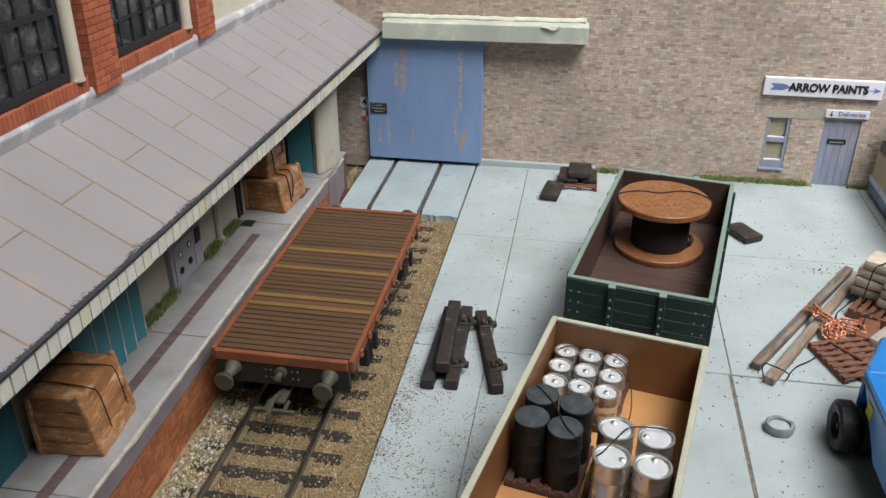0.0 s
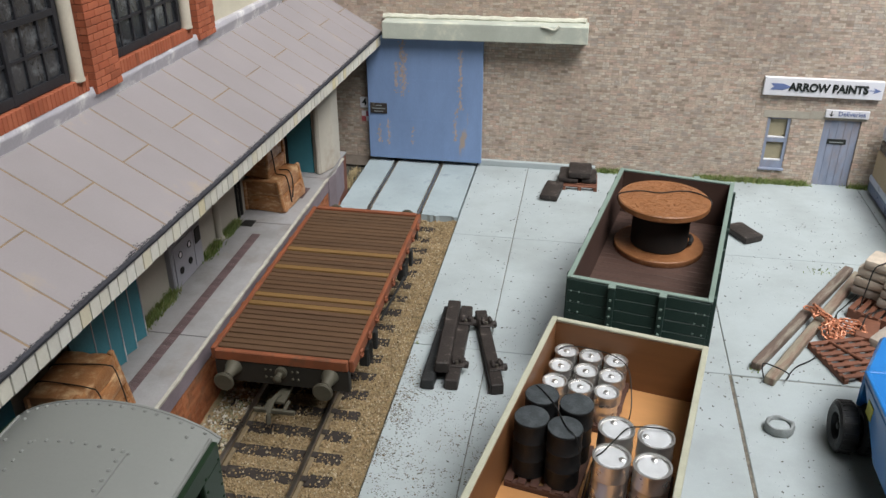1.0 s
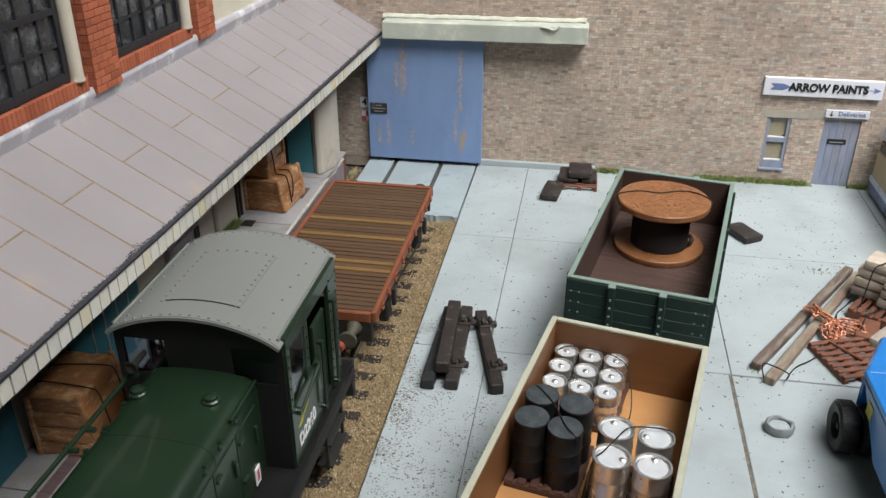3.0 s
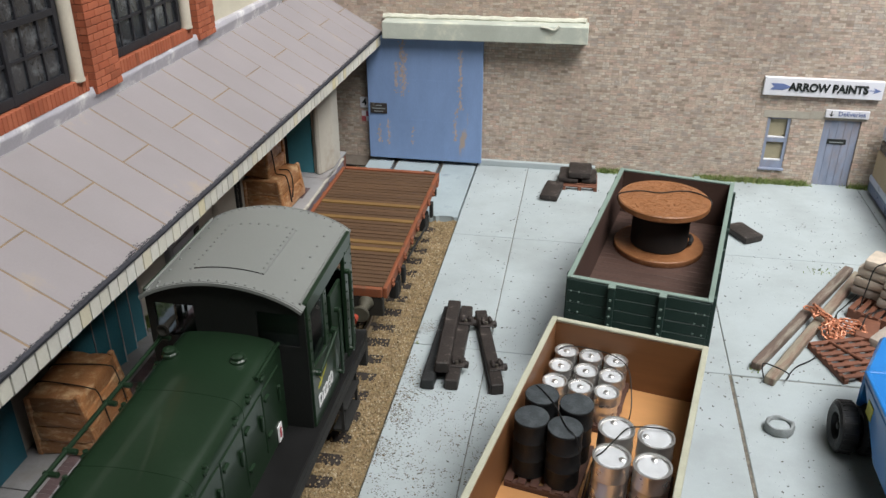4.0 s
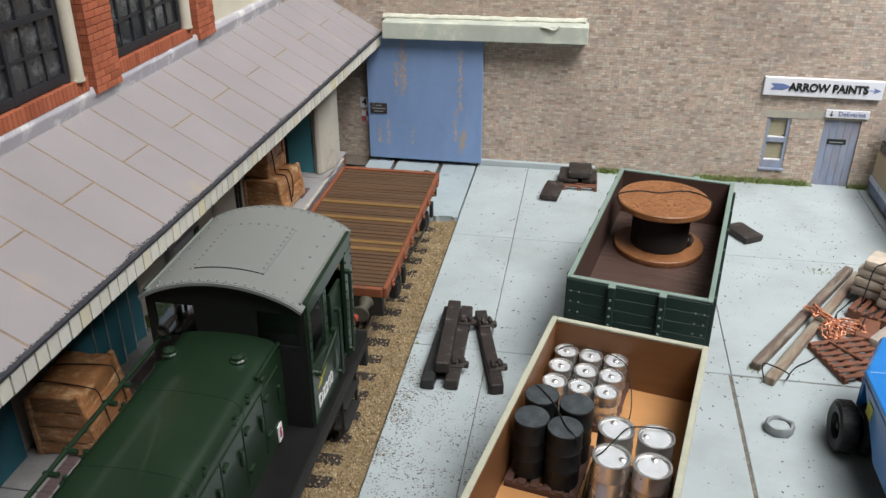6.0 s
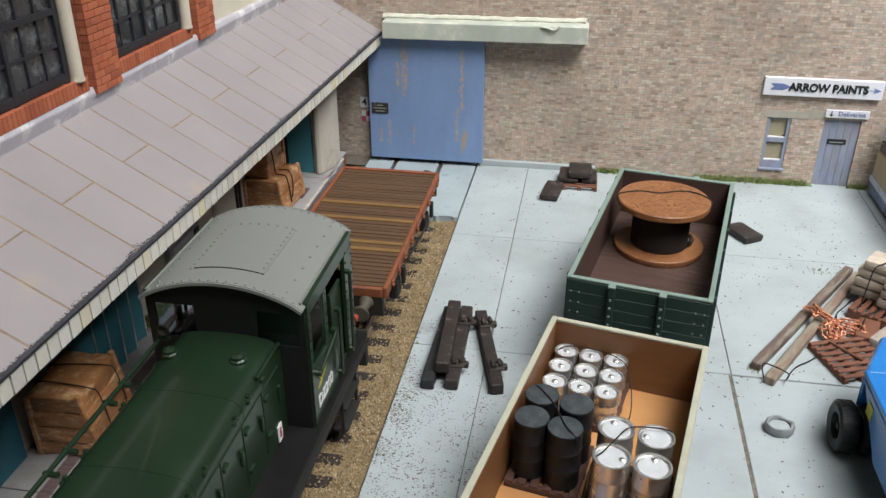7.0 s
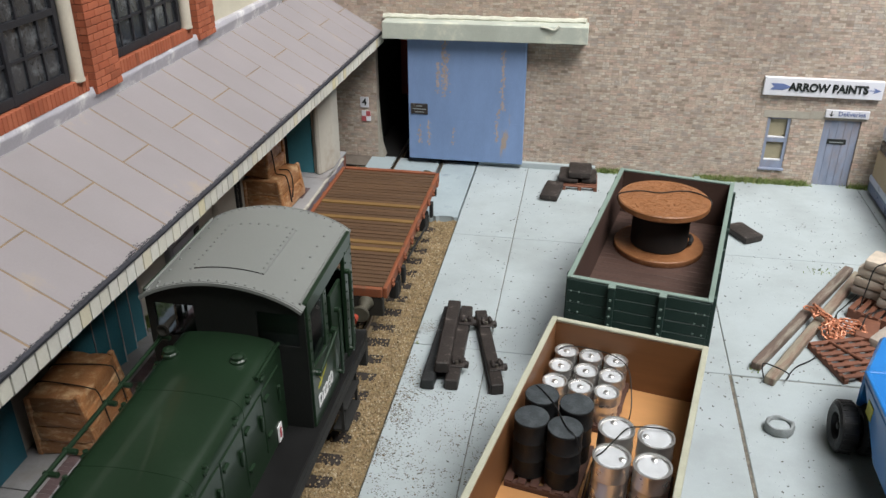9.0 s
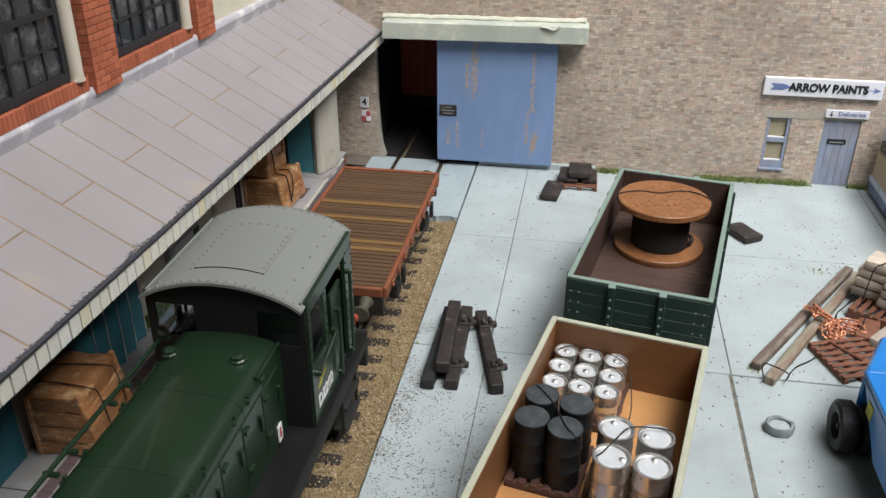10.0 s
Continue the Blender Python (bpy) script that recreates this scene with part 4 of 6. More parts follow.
def shunter():
    # origin: track centre under the far roof edge
    g = thing("diesel_shunter", "dark green diesel shunting locomotive with grey cab roof", "locomotive", P(-59.55, 148, 0))
    R0, R1 = -32.0, 0.0
    roof = part("cab_roof", arc_roof(B(), 15.0, 43.0, 47.3, R0, R1, 0.55), ROOF_GREY, g, "grey curved cab roof", smooth=True)
    for y in (R0 + 0.35, R1 - 0.35):
        part("roof_lip", tube(B(), [(x, y, roof_z(x) + 0.02) for x in np.linspace(-15, 15, 24)], 0.15, 6), ROOF_GREY, roof, smooth=True)
    for sx in (-1, 1):
        part("rain_strip", box(B(), (sx * 14.2 - 0.22, R0 + 1.5, 43.3), (sx * 14.2 + 0.22, R1 - 1.5, 44.05), bev=0.1), ROOF_GREY, roof)
    # raised hatch outline with rivets
    hx0, hx1, hy0, hy1 = -6.4, 6.6, -26.4, -9.0
    bm = B()
    pts = [(x, hy0, roof_z(x) + 0.03) for x in np.linspace(hx0, hx1, 12)]
    tube(bm, pts, 0.16, 5)
    part("hatch_seam", bm, CAB_DARK, roof, "dark hatch seam")
    n = 10
    bm = B()
    prof = [(x, roof_z(x) + 0.16) for x in np.linspace(hx0, hx1, n)] + [(x, roof_z(x) - 0.3) for x in np.linspace(hx1, hx0, n)]
    prism(bm, prof, "y", hy0, hy1)
    part("roof_hatch", bm, ROOF_GREY, roof, smooth=True)
    rv = None
    spots = [(x, y) for y in (R0 + 1.0, R1 - 1.0) for x in np.linspace(-13.2, 13.2, 17)]
    spots += [(x, y) for x in (hx0 - 0.7, hx1 - 0.6) for y in np.linspace(hy0, hy1, 11)] + [(x, hy1) for x in np.linspace(hx0, hx1, 8)]
    spots += [(x, y) for x in (-12.2, 11.6) for y in np.linspace(R0 + 3, R1 - 3, 7)]
    for x, y in spots:
        m = P(x, y, roof_z(x) + (0.16 if hx0 < x < hx1 and hy0 <= y <= hy1 else 0.0))
        if rv is None:
            rv = part("rivet", lathe(B(), [(0.3, 0), (0.27, 0.14), (0.12, 0.24)], n=8), ROOF_GREY, roof, m=m)
        else:
            copy_part(rv, m)
    # cab body: corner posts, waist panels, windows
    W, yb, yf, zf = 14.7, -29.8, -1.6, 16.4
    for sx in (-1, 1):
        x0, x1 = (sx * W - 0.45, sx * W + 0.45)
        s = part("cab_side", box(B(), (x0, yb, zf), (x1, -14.2, 29.0), bev=0.12), GREEN_LOCO, g, "dark green cab side sheet")
        part("window_post", box(B(), (x0, yb, 29.0), (x1, yb + 1.6, 40.6), bev=0.12), GREEN_LOCO, s)
        part("window_post", box(B(), (x0, -21.0, 29.0), (x1, -19.0, 40.6), bev=0.12), GREEN_LOCO, s)
        part("cant_rail", box(B(), (x0, yb, 40.6), (x1, yf, 43.6), bev=0.12), GREEN_LOCO, s)
        part("rear_panel", box(B(), (x0, -6.8, zf), (x1, yf, 40.6), bev=0.12), GREEN_LOCO, s)
        part("cab_door", box(B(), (sx * (W - 0.9) - 0.35, -14.0, zf), (sx * (W - 0.9) + 0.35, -6.9, 35.5), bev=0.12), GREEN_LOCO, s)
        part("side_window", box(B(), (sx * W - 0.12, yb + 1.6, 29.2), (sx * W + 0.12, -21.1, 40.6)), CLEAR, s, "clear bluish cab window")
        for y in (yb + 0.6, -20.0, -6.2, -2.2):
            for z in np.arange(31 if y < -10 else 19, 42, 2.2):
                part("rivet", lathe(B(), [(0.24, 0), (0.2, 0.16), (0.08, 0.22)], (0, 0, 0), 6, "x"), GREEN_LOCO, s, m=P(sx * (W + 0.44), y, z, 0, 0, 0 if sx > 0 else 180))
        for y, z0, z1 in ((-14.6, 18.5, 33.0), (-6.4, 18.5, 37.0)):
            hb = part("grab_rail", tube(B(), [(sx * (W + 1.3), y, z0), (sx * (W + 1.3), y, z1)], 0.36, 8), GREEN_LOCO, s, smooth=True)
            for z in (z0, z1):
                part("rail_bracket", cyl(B(), (sx * (W + 0.9), y, z), 0.55, 1.0, "x", 10), GREEN_LOCO, hb)
        hz = part("grab_rail", tube(B(), [(sx * (W + 1.2), yb + 2.5, 27.2), (sx * (W + 1.2), -16.5, 29.6)], 0.34, 8), GREEN_LOCO, s, smooth=True)
        for y, z in ((yb + 2.5, 27.2), (-16.5, 29.6)):
            part("rail_bracket", cyl(B(), (sx * (W + 0.8), y, z), 0.7, 1.1, "x", 10), GREEN_LOCO, hz)
        rz = 90 if sx > 0 else -90
        text("running_number", "D2260", 3.6, NUMBER, s, P(sx * (W + 0.5), -23.2, 20.4, 90, 0, rz), 0.04, "white running number", bold=0.1, sx=0.9)
        crest = B()
        prism(crest, [(-27.4, 23.6), (-25.6, 23.3), (-24.6, 24.3), (-22.6, 24.9), (-21.2, 26.0), (-22.6, 25.9), (-23.9, 26.5), (-24.9, 25.6), (-26.4, 25.6), (-25.6, 24.5)], "x", sx * (W + 0.46), sx * (W + 0.54))
        part("crest", crest, YELLOW, s, "small yellow emblem")
    part("cab_floor", box(B(), (-W, yb, zf), (W, yf, zf + 1.0)), CAB_DARK, g)
    for y, nm in ((yb, "cab_front"), (yf, "cab_rear")):
        y0, y1 = y - 0.4, y + 0.4
        # front sheet takes the near-black colour, rear sheet the loco green
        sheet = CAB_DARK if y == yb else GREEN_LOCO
        e = part(nm, box(B(), (-W, y0, zf), (W, y1, 34.5)), sheet, g, "cab end sheet, near-black in front and green behind")
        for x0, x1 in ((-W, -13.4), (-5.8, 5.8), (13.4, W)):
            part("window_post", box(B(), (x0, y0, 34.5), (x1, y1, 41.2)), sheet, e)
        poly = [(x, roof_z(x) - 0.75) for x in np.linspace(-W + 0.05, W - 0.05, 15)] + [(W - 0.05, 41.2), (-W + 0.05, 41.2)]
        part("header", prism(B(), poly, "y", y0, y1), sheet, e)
        for x0, x1 in ((-13.4, -5.8), (5.8, 13.4)):
            part("cab_window", box(B(), (x0, y - 0.1, 34.5), (x1, y + 0.1, 41.2)), CLEAR, e, "clear cab window")
    part("horn", lathe(B(), [(0.5, 0), (0.6, 3.2), (1.0, 4.4), (1.25, 4.6), (1.0, 4.7), (0.3, 4.2)], n=14, axis="y"), BUFFER_GREY_DARK, g, "small horn on the cab front", m=P(-9.6, yb - 0.6, 38.6, 0, 0, 180), smooth=True)
    # bonnet
    y0, y1, hw, zt = -88.0, yb - 0.4, 9.6, 36.2
    poly = [(-hw, zf), (hw, zf)] + [(hw - 2.8 + 2.8 * math.cos(a), zt - 2.8 - 0.5 + 2.8 * math.sin(a)) for a in np.linspace(0, math.pi / 2, 7)]
    poly += [(x, zt - 0.5 * (x / 7) ** 2) for x in (5, 2.5, 0, -2.5, -5)]
    poly += [(-hw + 2.8 - 2.8 * math.sin(a), zt - 2.8 - 0.5 + 2.8 * math.cos(a)) for a in np.linspace(0, math.pi / 2, 7)]
    hood = part("bonnet", prism(B(), poly, "y", y0, y1), GREEN_LOCO, g, "dark green engine bonnet", smooth=True)
    for y in (-47.6, -65.6):
        part("bonnet_seam", prism(B(), [(x * 1.006, zf + (z - zf) * 1.003) for x, z in poly], "y", y - 0.12, y + 0.12), GREEN_LOCO, hood, smooth=True)
    for x, y in ((5.05, -37.7), (-7.25, -37.9)):
        part("filler_cap", lathe(B(), [(1.5, 0), (1.45, 0.5), (1.15, 0.7), (1.1, 1.2), (0.5, 1.5)], (x, y, zt - 0.4), 18), GREEN_LOCO, hood, "round filler cap", smooth=True)
    for sx in (-1, 1):
        rail = part("handrail", tube(B(), [(sx * (hw + 1.65), y0 + 2, 35.8), (sx * (hw + 1.65), y1 - 0.5, 35.8)] if sx < 0 else [(sx * (hw - 0.1), -41.0, 35.1), (sx * (hw - 0.1), y1 - 0.2, 35.1)], 0.4 if sx < 0 else 0.36, 8), GREEN_LOCO, hood, "green bonnet handrail", smooth=True)
        for y in (-84.4, -79.6, -68.1, -63.2, -51.8, -47.0, -33) if sx < 0 else (-40.5, -31.5):
            part("handrail_knob", cyl(B(), (sx * (hw + 1.1), y, 35.7), 0.48, 2.3, "x", 10, bev=0.1) if sx < 0 else cyl(B(), (hw - 0.6, y, 34.7), 0.42, 1.2, "x", 10, bev=0.08), GREEN_LOCO, rail)
        for y in np.arange(-84, -34, 8.7):
            dd = part("bonnet_door", box(B(), (sx * hw - 0.2, y, 18.5), (sx * hw + 0.25, y + 8.3, 31.8), bev=0.12), GREEN_LOCO, hood)
            for z in (21.5, 29.4):
                part("hinge", box(B(), (sx * (hw + 0.4) - 0.35, y + 0.3, z), (sx * (hw + 0.4) + 0.35, y + 2.1, z + 0.8), bev=0.12), GREEN_LOCO, dd)
            part("handle", box(B(), (sx * (hw + 0.55) - 0.3, y + 6.4, 25.2), (sx * (hw + 0.55) + 0.3, y + 7.1, 28.4), bev=0.12), GREEN_LOCO, dd)
        for y in (-39.2, -45.2, -50.7, -62.0, -67.5, -78.8, -84.3):
            clip = B()
            box(clip, (sx * (hw - 0.35) - 0.75, y - 0.75, 33.2), (sx * (hw - 0.35) + 0.75, y + 0.75, 34.3), bev=0.3)
            cyl(clip, (sx * (hw - 0.2), y + 0.3, 34.3), 0.45, 0.9, "z", 10, bev=0.1)
            part("grab", clip, GREEN_LOCO, hood)
    nt = part("notice", box(B(), (hw + 0.3, -35.9, 17.1), (hw + 0.5, -34.1, 20.6)), NUMBER, hood, "white notice with red flash")
    part("red_flash", box(B(), (hw + 0.48, -35.4, 17.8), (hw + 0.56, -34.6, 19.9)), INK_RED, nt)
    # frames, footplate, steps, wheels
    part("footplate", box(B(), (-16.2, -91, 14.6), (16.2, 3.5, 16.4), bev=0.2), FOOTPLATE, g, "black footplate")
    for sx in (-1, 1):
        part("valance", box(B(), (sx * 15.8 - 0.4, -90, 12.4), (sx * 15.8 + 0.4, 3.0, 14.7), bev=0.1), UNDER, g)
        part("main_frame", box(B(), (sx * 10.6 - 0.6, -88, 4), (sx * 10.6 + 0.6, 2, 14.6)), UNDER, g)
        for yy in (-9.5, -84):
            st = part("cab_steps", box(B(), (sx * 15.3 - 0.3, yy - 5.4, 2.6), (sx * 15.3 + 0.3, yy - 4.8, 14.6)), UNDER, g)
            part("step_side", box(B(), (sx * 15.3 - 0.3, yy + 4.8, 2.6), (sx * 15.3 + 0.3, yy + 5.4, 14.6)), UNDER, st)
            for z in (2.8, 8.2):
                part("tread", box(B(), (sx * 14.6 - 1.6, yy - 5.2, z), (sx * 14.6 + 1.6, yy + 5.2, z + 0.6), bev=0.1), UNDER, st)
    for y in (-75, -48, -21):
        wheelset(g, y, 7.0)
    for y, s in ((3.5, 1), (-91, -1)):
        part("buffer_beam", box(B(), (-16.0, y - 0.9, 7.4), (16.0, y + 0.9, 16.2), bev=0.15), UNDER, g)
        buffer_set(g, y + 0.8 * s, s, 7.9, 11.0, UNDER)
    part("tail_lamp", cyl(B(), (12.8, 5.0, 18.2), 1.0, 1.6, "y", 14), VAN_RED, g, "small red tail lamp")
    return g


loco = shunter()


# ---- open wagons on the right-hand siding ----
def open_wagon(name, label, m, L, W, zr, zf, paint, rim, inner, floor, planks, ribs):
    g = thing(name, label, "wagon", m, group="open wagons in the yard")
    L2, W2, t = L / 2, W / 2, 0.95
    fl = part("floor", box(B(), (-W2 + 0.3, -L2 + 0.3, zf - 1.6), (W2 - 0.3, L2 - 0.3, zf - 0.12)), PALLET, g)
    n = planks
    for i in range(n):
        y0 = -L2 + t + i * (L - 2 * t) / n
        part("floor_plank", box(B(), (-W2 + t, y0 + 0.08, zf - 0.45), (W2 - t, y0 + (L - 2 * t) / n - 0.08, zf), bev=0.05), floor, fl)
    for sx in (-1, 1):
        a, b = sorted((sx * W2, sx * (W2 - t)))
        s = part("side", box(B(), (a, -L2, zf - 2), (b, L2, zr - 0.5)), paint, g)
        c, d = sorted((sx * (W2 - t), sx * (W2 - t - 0.12)))
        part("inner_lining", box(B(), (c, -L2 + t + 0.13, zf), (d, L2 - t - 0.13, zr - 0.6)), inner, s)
        part("rim", box(B(), (a - 0.1, -L2 - 0.1, zr - 0.5), (b + 0.1, L2 + 0.1, zr), bev=0.12), rim, s, "painted top rim")
        for y in np.linspace(-L2 + 4, L2 - 4, 6) if ribs else ():
            part("side_bracket", box(B(), (sx * (W2 + 0.35) - 0.4, y - 0.6, zf - 2), (sx * (W2 + 0.35) + 0.4, y + 0.6, zr - 1.2), bev=0.15), paint, s)
            part("door_catch", box(B(), (sx * (W2 + 0.35) - 0.4, y + 1.7, zr - 3.6), (sx * (W2 + 0.35) + 0.4, y + 2.4, zr - 2.8), bev=0.15), paint, s)
    for sy in (-1, 1):
        a, b = sorted((sy * L2, sy * (L2 - t)))
        e = part("end", box(B(), (-W2 + t, a, zf - 2), (W2 - t, b, zr - 0.5)), paint, g)
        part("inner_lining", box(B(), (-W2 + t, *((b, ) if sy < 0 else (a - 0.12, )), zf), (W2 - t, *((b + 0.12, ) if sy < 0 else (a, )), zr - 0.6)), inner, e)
        part("rim", box(B(), (-W2 + t + 0.1, a - 0.1, zr - 0.5), (W2 - t - 0.1, b + 0.1, zr), bev=0.12), rim, e, "painted top rim")
        k = 5
        for i in range(k):
            z0 = zf - 2 + i * (zr - 0.6 - zf + 2) / k
            part("plank", box(B(), (-W2 + 0.2, sy * L2 - 0.2, z0 + 0.06), (W2 - 0.2, sy * L2 + 0.2, z0 + (zr - 0.6 - zf + 2) / k - 0.06), bev=0.1), paint, e)
        for x in ribs:
            r = part("stanchion", box(B(), (x - 0.75, sy * (L2 + 0.8) - 0.75, zf - 2), (x + 0.75, sy * (L2 + 0.8) + 0.75, zr - 0.45), bev=0.15), paint, e, "end stanchion with pale bolts")
            part("stanchion_cap", box(B(), (x - 0.8, sy * (L2 + 0.8) - 0.8, zr - 0.5), (x + 0.8, sy * (L2 + 0.8) + 0.8, zr - 0.08), bev=0.1), rim, r)
            for i in range(6):
                part("bolt", cyl(B(), (x, sy * (L2 + 1.6), zf - 0.8 + i * 2.1), 0.3, 0.35, "y", 8), GREEN_RIM, r)
        for x in (-W2 + 1.2, -W2 + 3.0, W2 - 3.0, W2 - 1.2):
            for i in range(5):
                part("bolt", cyl(B(), (x, sy * (L2 + 0.25), zf - 0.8 + i * 2.6), 0.22, 0.3, "y", 7), GREEN_RIM, e)
        part("headstock", box(B(), (-W2 + 1, sy * (L2 - 1) - 0.9, zf - 7), (W2 - 1, sy * (L2 - 1) + 0.9, zf - 2.02)), UNDER, g)
        buffer_set(g, sy * (L2 - 0.2), sy, 7.6, zf - 4.6, UNDER)
    for sx in (-1, 1):
        part("solebar", box(B(), (sx * 11.6 - 0.8, -L2 + 2, zf - 6), (sx * 11.6 + 0.8, L2 - 2, zf - 1.7)), UNDER, g)
    for y in (-L2 * 0.52, L2 * 0.52):
        wheelset(g, y, 6.1)
    return g


ZR, ZF = 28.0, 15.0
green_m = P(20.9, 193.0, 0, 0, 0, -10.9)
green = open_wagon("open_wagon", "dark green five-plank open wagon with brown interior", green_m, 66.3, 31.0, ZR, ZF, GREEN_WAGON, GREEN_RIM, WAGON_IN, WAGON_FLOOR, 26, (-5.4, 5.4))
brown_m = P(12.05 - 6.42, 143.85 - 33.3, 0, 0, 0, -11.4)
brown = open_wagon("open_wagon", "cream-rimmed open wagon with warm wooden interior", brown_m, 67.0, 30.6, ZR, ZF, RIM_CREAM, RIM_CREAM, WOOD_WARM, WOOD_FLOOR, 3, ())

spool = thing("cable_drum", "brown wooden cable drum wound with black cable", "cable drum", P(22.5, 205.8, ZF))
part("flange", lathe(B(), [(11.4, 0), (11.6, 0.3), (11.6, 1.5), (11.4, 1.7)], n=56), SPOOL_WOOD, spool, smooth=True)
part("flange", lathe(B(), [(11.5, 12.7), (11.75, 13.0), (11.75, 14.2), (11.5, 14.5)], n=56), SPOOL_WOOD, spool, "worn brown drum top", smooth=True)
bm = B()
lathe(bm, [(7.2, 1.7)] + [(7.3 + (0.14 if i % 2 else 0), 1.8 + i * 0.6) for i in range(18)] + [(7.2, 12.7)], n=40)
part("cable", bm, CABLE, spool, "wound black cable", smooth=True)
bm = tube(B(), smooth_path([(7.7, -2.5, 3.2), (8.1, -1.0, 3.0), (8.3, 0.2, 3.4), (7.9, 1.4, 3.6)], 4), 0.6, 7)
part("cable_end", bm, CABLE, spool, smooth=True)
bm = tube(B(), smooth_path([(-11.6, 0.2, 12.6), (-11.8, 0.2, 14.2), (-10.6, 1.2, 14.75), (-6, 3.1, 14.75), (-1, 2.6, 14.75), (4, 4.6, 14.75), (8, 4.4, 14.75), (11.2, 1.2, 14.75), (11.95, -0.6, 14.0), (11.8, -1.0, 12.4)], 5), 0.15, 6)
part("binding_wire", bm, WIRE, spool, "thin black binding wire", smooth=True)
bm = B()
rnd = random.Random(21)
for k in range(420):
    a, r = rnd.uniform(0, 6.28), 11.0 * math.sqrt(rnd.random())
    x, y = r * math.cos(a), r * math.sin(a)
    box(bm, (-0.09, -0.2 - 0.2 * rnd.random(), 14.4), (0.09, 0.2, 14.53 + 0.08 * rnd.random()), m=Matrix.Translation((x, y, 0)) @ Matrix.Rotation(rnd.uniform(-0.5, 0.5) + a, 4, "Z"))
part("grain", bm, SPOOL_WOOD, spool, "raised scuffed grain")


# ---- cargo in the cream-rimmed wagon ----
def keg(r, h, label, top, group, name="paint_tin"):
    g = thing(name, label, "tin", group=group)
    part("shell", lathe(B(), [(r * 0.97, 0), (r, 0.25), (r, h * 0.32), (r * 1.03, h * 0.34), (r, h * 0.37), (r, h * 0.64), (r * 1.03, h * 0.66), (r, h * 0.69), (r, h - 0.5), (r * 1.04, h - 0.4), (r * 1.04, h), (r * 0.93, h), (r * 0.92, h - 0.35)], n=32), TIN, g, "shiny tin side", smooth=True)
    lid = part("lid", lathe(B(), [(r * 0.92, h - 0.8), (r * 0.92, h - 0.5), (r * 0.84, h - 0.55), (r * 0.79, h - 0.28), (r * 0.45, h - 0.24), (r * 0.3, h - 0.32)], n=32), top, g, "dull silver lid", smooth=True)
    part("stopper", lathe(B(), [(0.55, 0), (0.55, 0.25), (0.3, 0.4)], n=14), TIN, lid, m=P(0, 0, h - 0.3) if r < 2.6 else P(0.1 * r, -0.55 * r, h - 0.35), smooth=True)
    return g


def drum(r, h):
    g = thing("oil_drum", "black steel oil drum with charcoal lid", "drum", group="black drums in the wagon")
    part("shell", lathe(B(), [(r, 0), (r, h * 0.3), (r * 1.05, h * 0.33), (r, h * 0.36), (r, h * 0.63), (r * 1.05, h * 0.66), (r, h * 0.69), (r, h - 0.5), (r * 1.03, h - 0.2), (r * 1.0, h)], n=36), DRUM_BLACK, g, smooth=True)
    part("lid", lathe(B(), [(r * 0.98, h - 0.2), (r * 0.98, h + 0.05), (r * 0.9, h + 0.1)], n=36), DRUM_LID, g, "matt charcoal lid", smooth=True)
    return g


def pallet(name, m, w, d, h, n, label, material):
    g = thing(name, label, "pallet", m)
    for i in range(n):
        x = -w / 2 + (w - w / n * 0.7) * i / (n - 1)
        part("top_slat", box(B(), (x, -d / 2, h - 0.45), (x + w / n * 0.7, d / 2, h), bev=0.08), material, g)
    for y in (-d / 2, -0.6, d / 2 - 1.2):
        part("bearer", box(B(), (-w / 2, y, 0.4), (w / 2, y + 1.2, h - 0.46), bev=0.08), material, g)
        part("foot", box(B(), (-w / 2, y, 0), (w / 2, y + 1.2, 0.39), bev=0.05), material, g)
    return g


PH = 1.6
pallet("pallet", P(4.9, 135.6, ZF, 0, 0, -11.4), 14.6, 15.5, PH, 6, "dark wooden pallet under small paint tins", PALLET_DARK)
pallet("pallet", P(-0.8, 116.0, ZF, 0, 0, -11.4), 12.8, 14.0, PH, 6, "dark wooden pallet under black oil drums", PALLET_DARK)
pallet("pallet", P(12.6, 110.3, ZF, 0, 0, -11.4), 13.4, 14.4, PH, 6, "dark wooden pallet under large paint tins", PALLET_DARK)
k1 = keg(2.3, 6.2, "small silver paint tin strapped on a pallet", TIN_TOP, "small tins in the wagon")
KEG_H = ZF + PH + 6.2
def place_all(proto, spots, z):
    for i, (x, y) in enumerate(spots):
        m = P(x, y, z, 0, 0, random.uniform(-180, 180))
        if i == 0:
            proto.matrix_basis = m
        else:
            copy_thing(proto, m)


# nine small tins, four large tins, four black drums
place_all(k1, [(0.6 + 4.85 * i - 0.9 * j, 142.2 - 0.95 * i - 5.2 * j) for j in range(3) for i in range(3)], ZF + PH)
k2 = keg(3.0, 10.4, "large silver paint tin strapped on a pallet", TIN_TOP, "large tins in the wagon")
place_all(k2, [(9.8, 114.5), (16.3, 113.4), (9.0, 107.4), (15.4, 106.2)], ZF + PH)
d1 = drum(2.95, 11.4)
place_all(d1, [(-3.1, 120.3), (3.0, 118.6), (-4.4, 113.9), (1.3, 112.0)], ZF + PH)
scrap = thing("rag", "crumpled grey sheet lying on the wagon floor", "sheet", P(3.0, 100.5, ZF))
bm = B()
bmesh.ops.create_grid(bm, x_segments=14, y_segments=10, size=1)
for v in bm.verts:
    v.co = (v.co.x * 5.2, v.co.y * 4, 3.2 + 1.4 * noise.noise(Vector((v.co.x * 2.2, v.co.y * 2.0, 3))))
r = bmesh.ops.extrude_face_region(bm, geom=bm.faces[:])
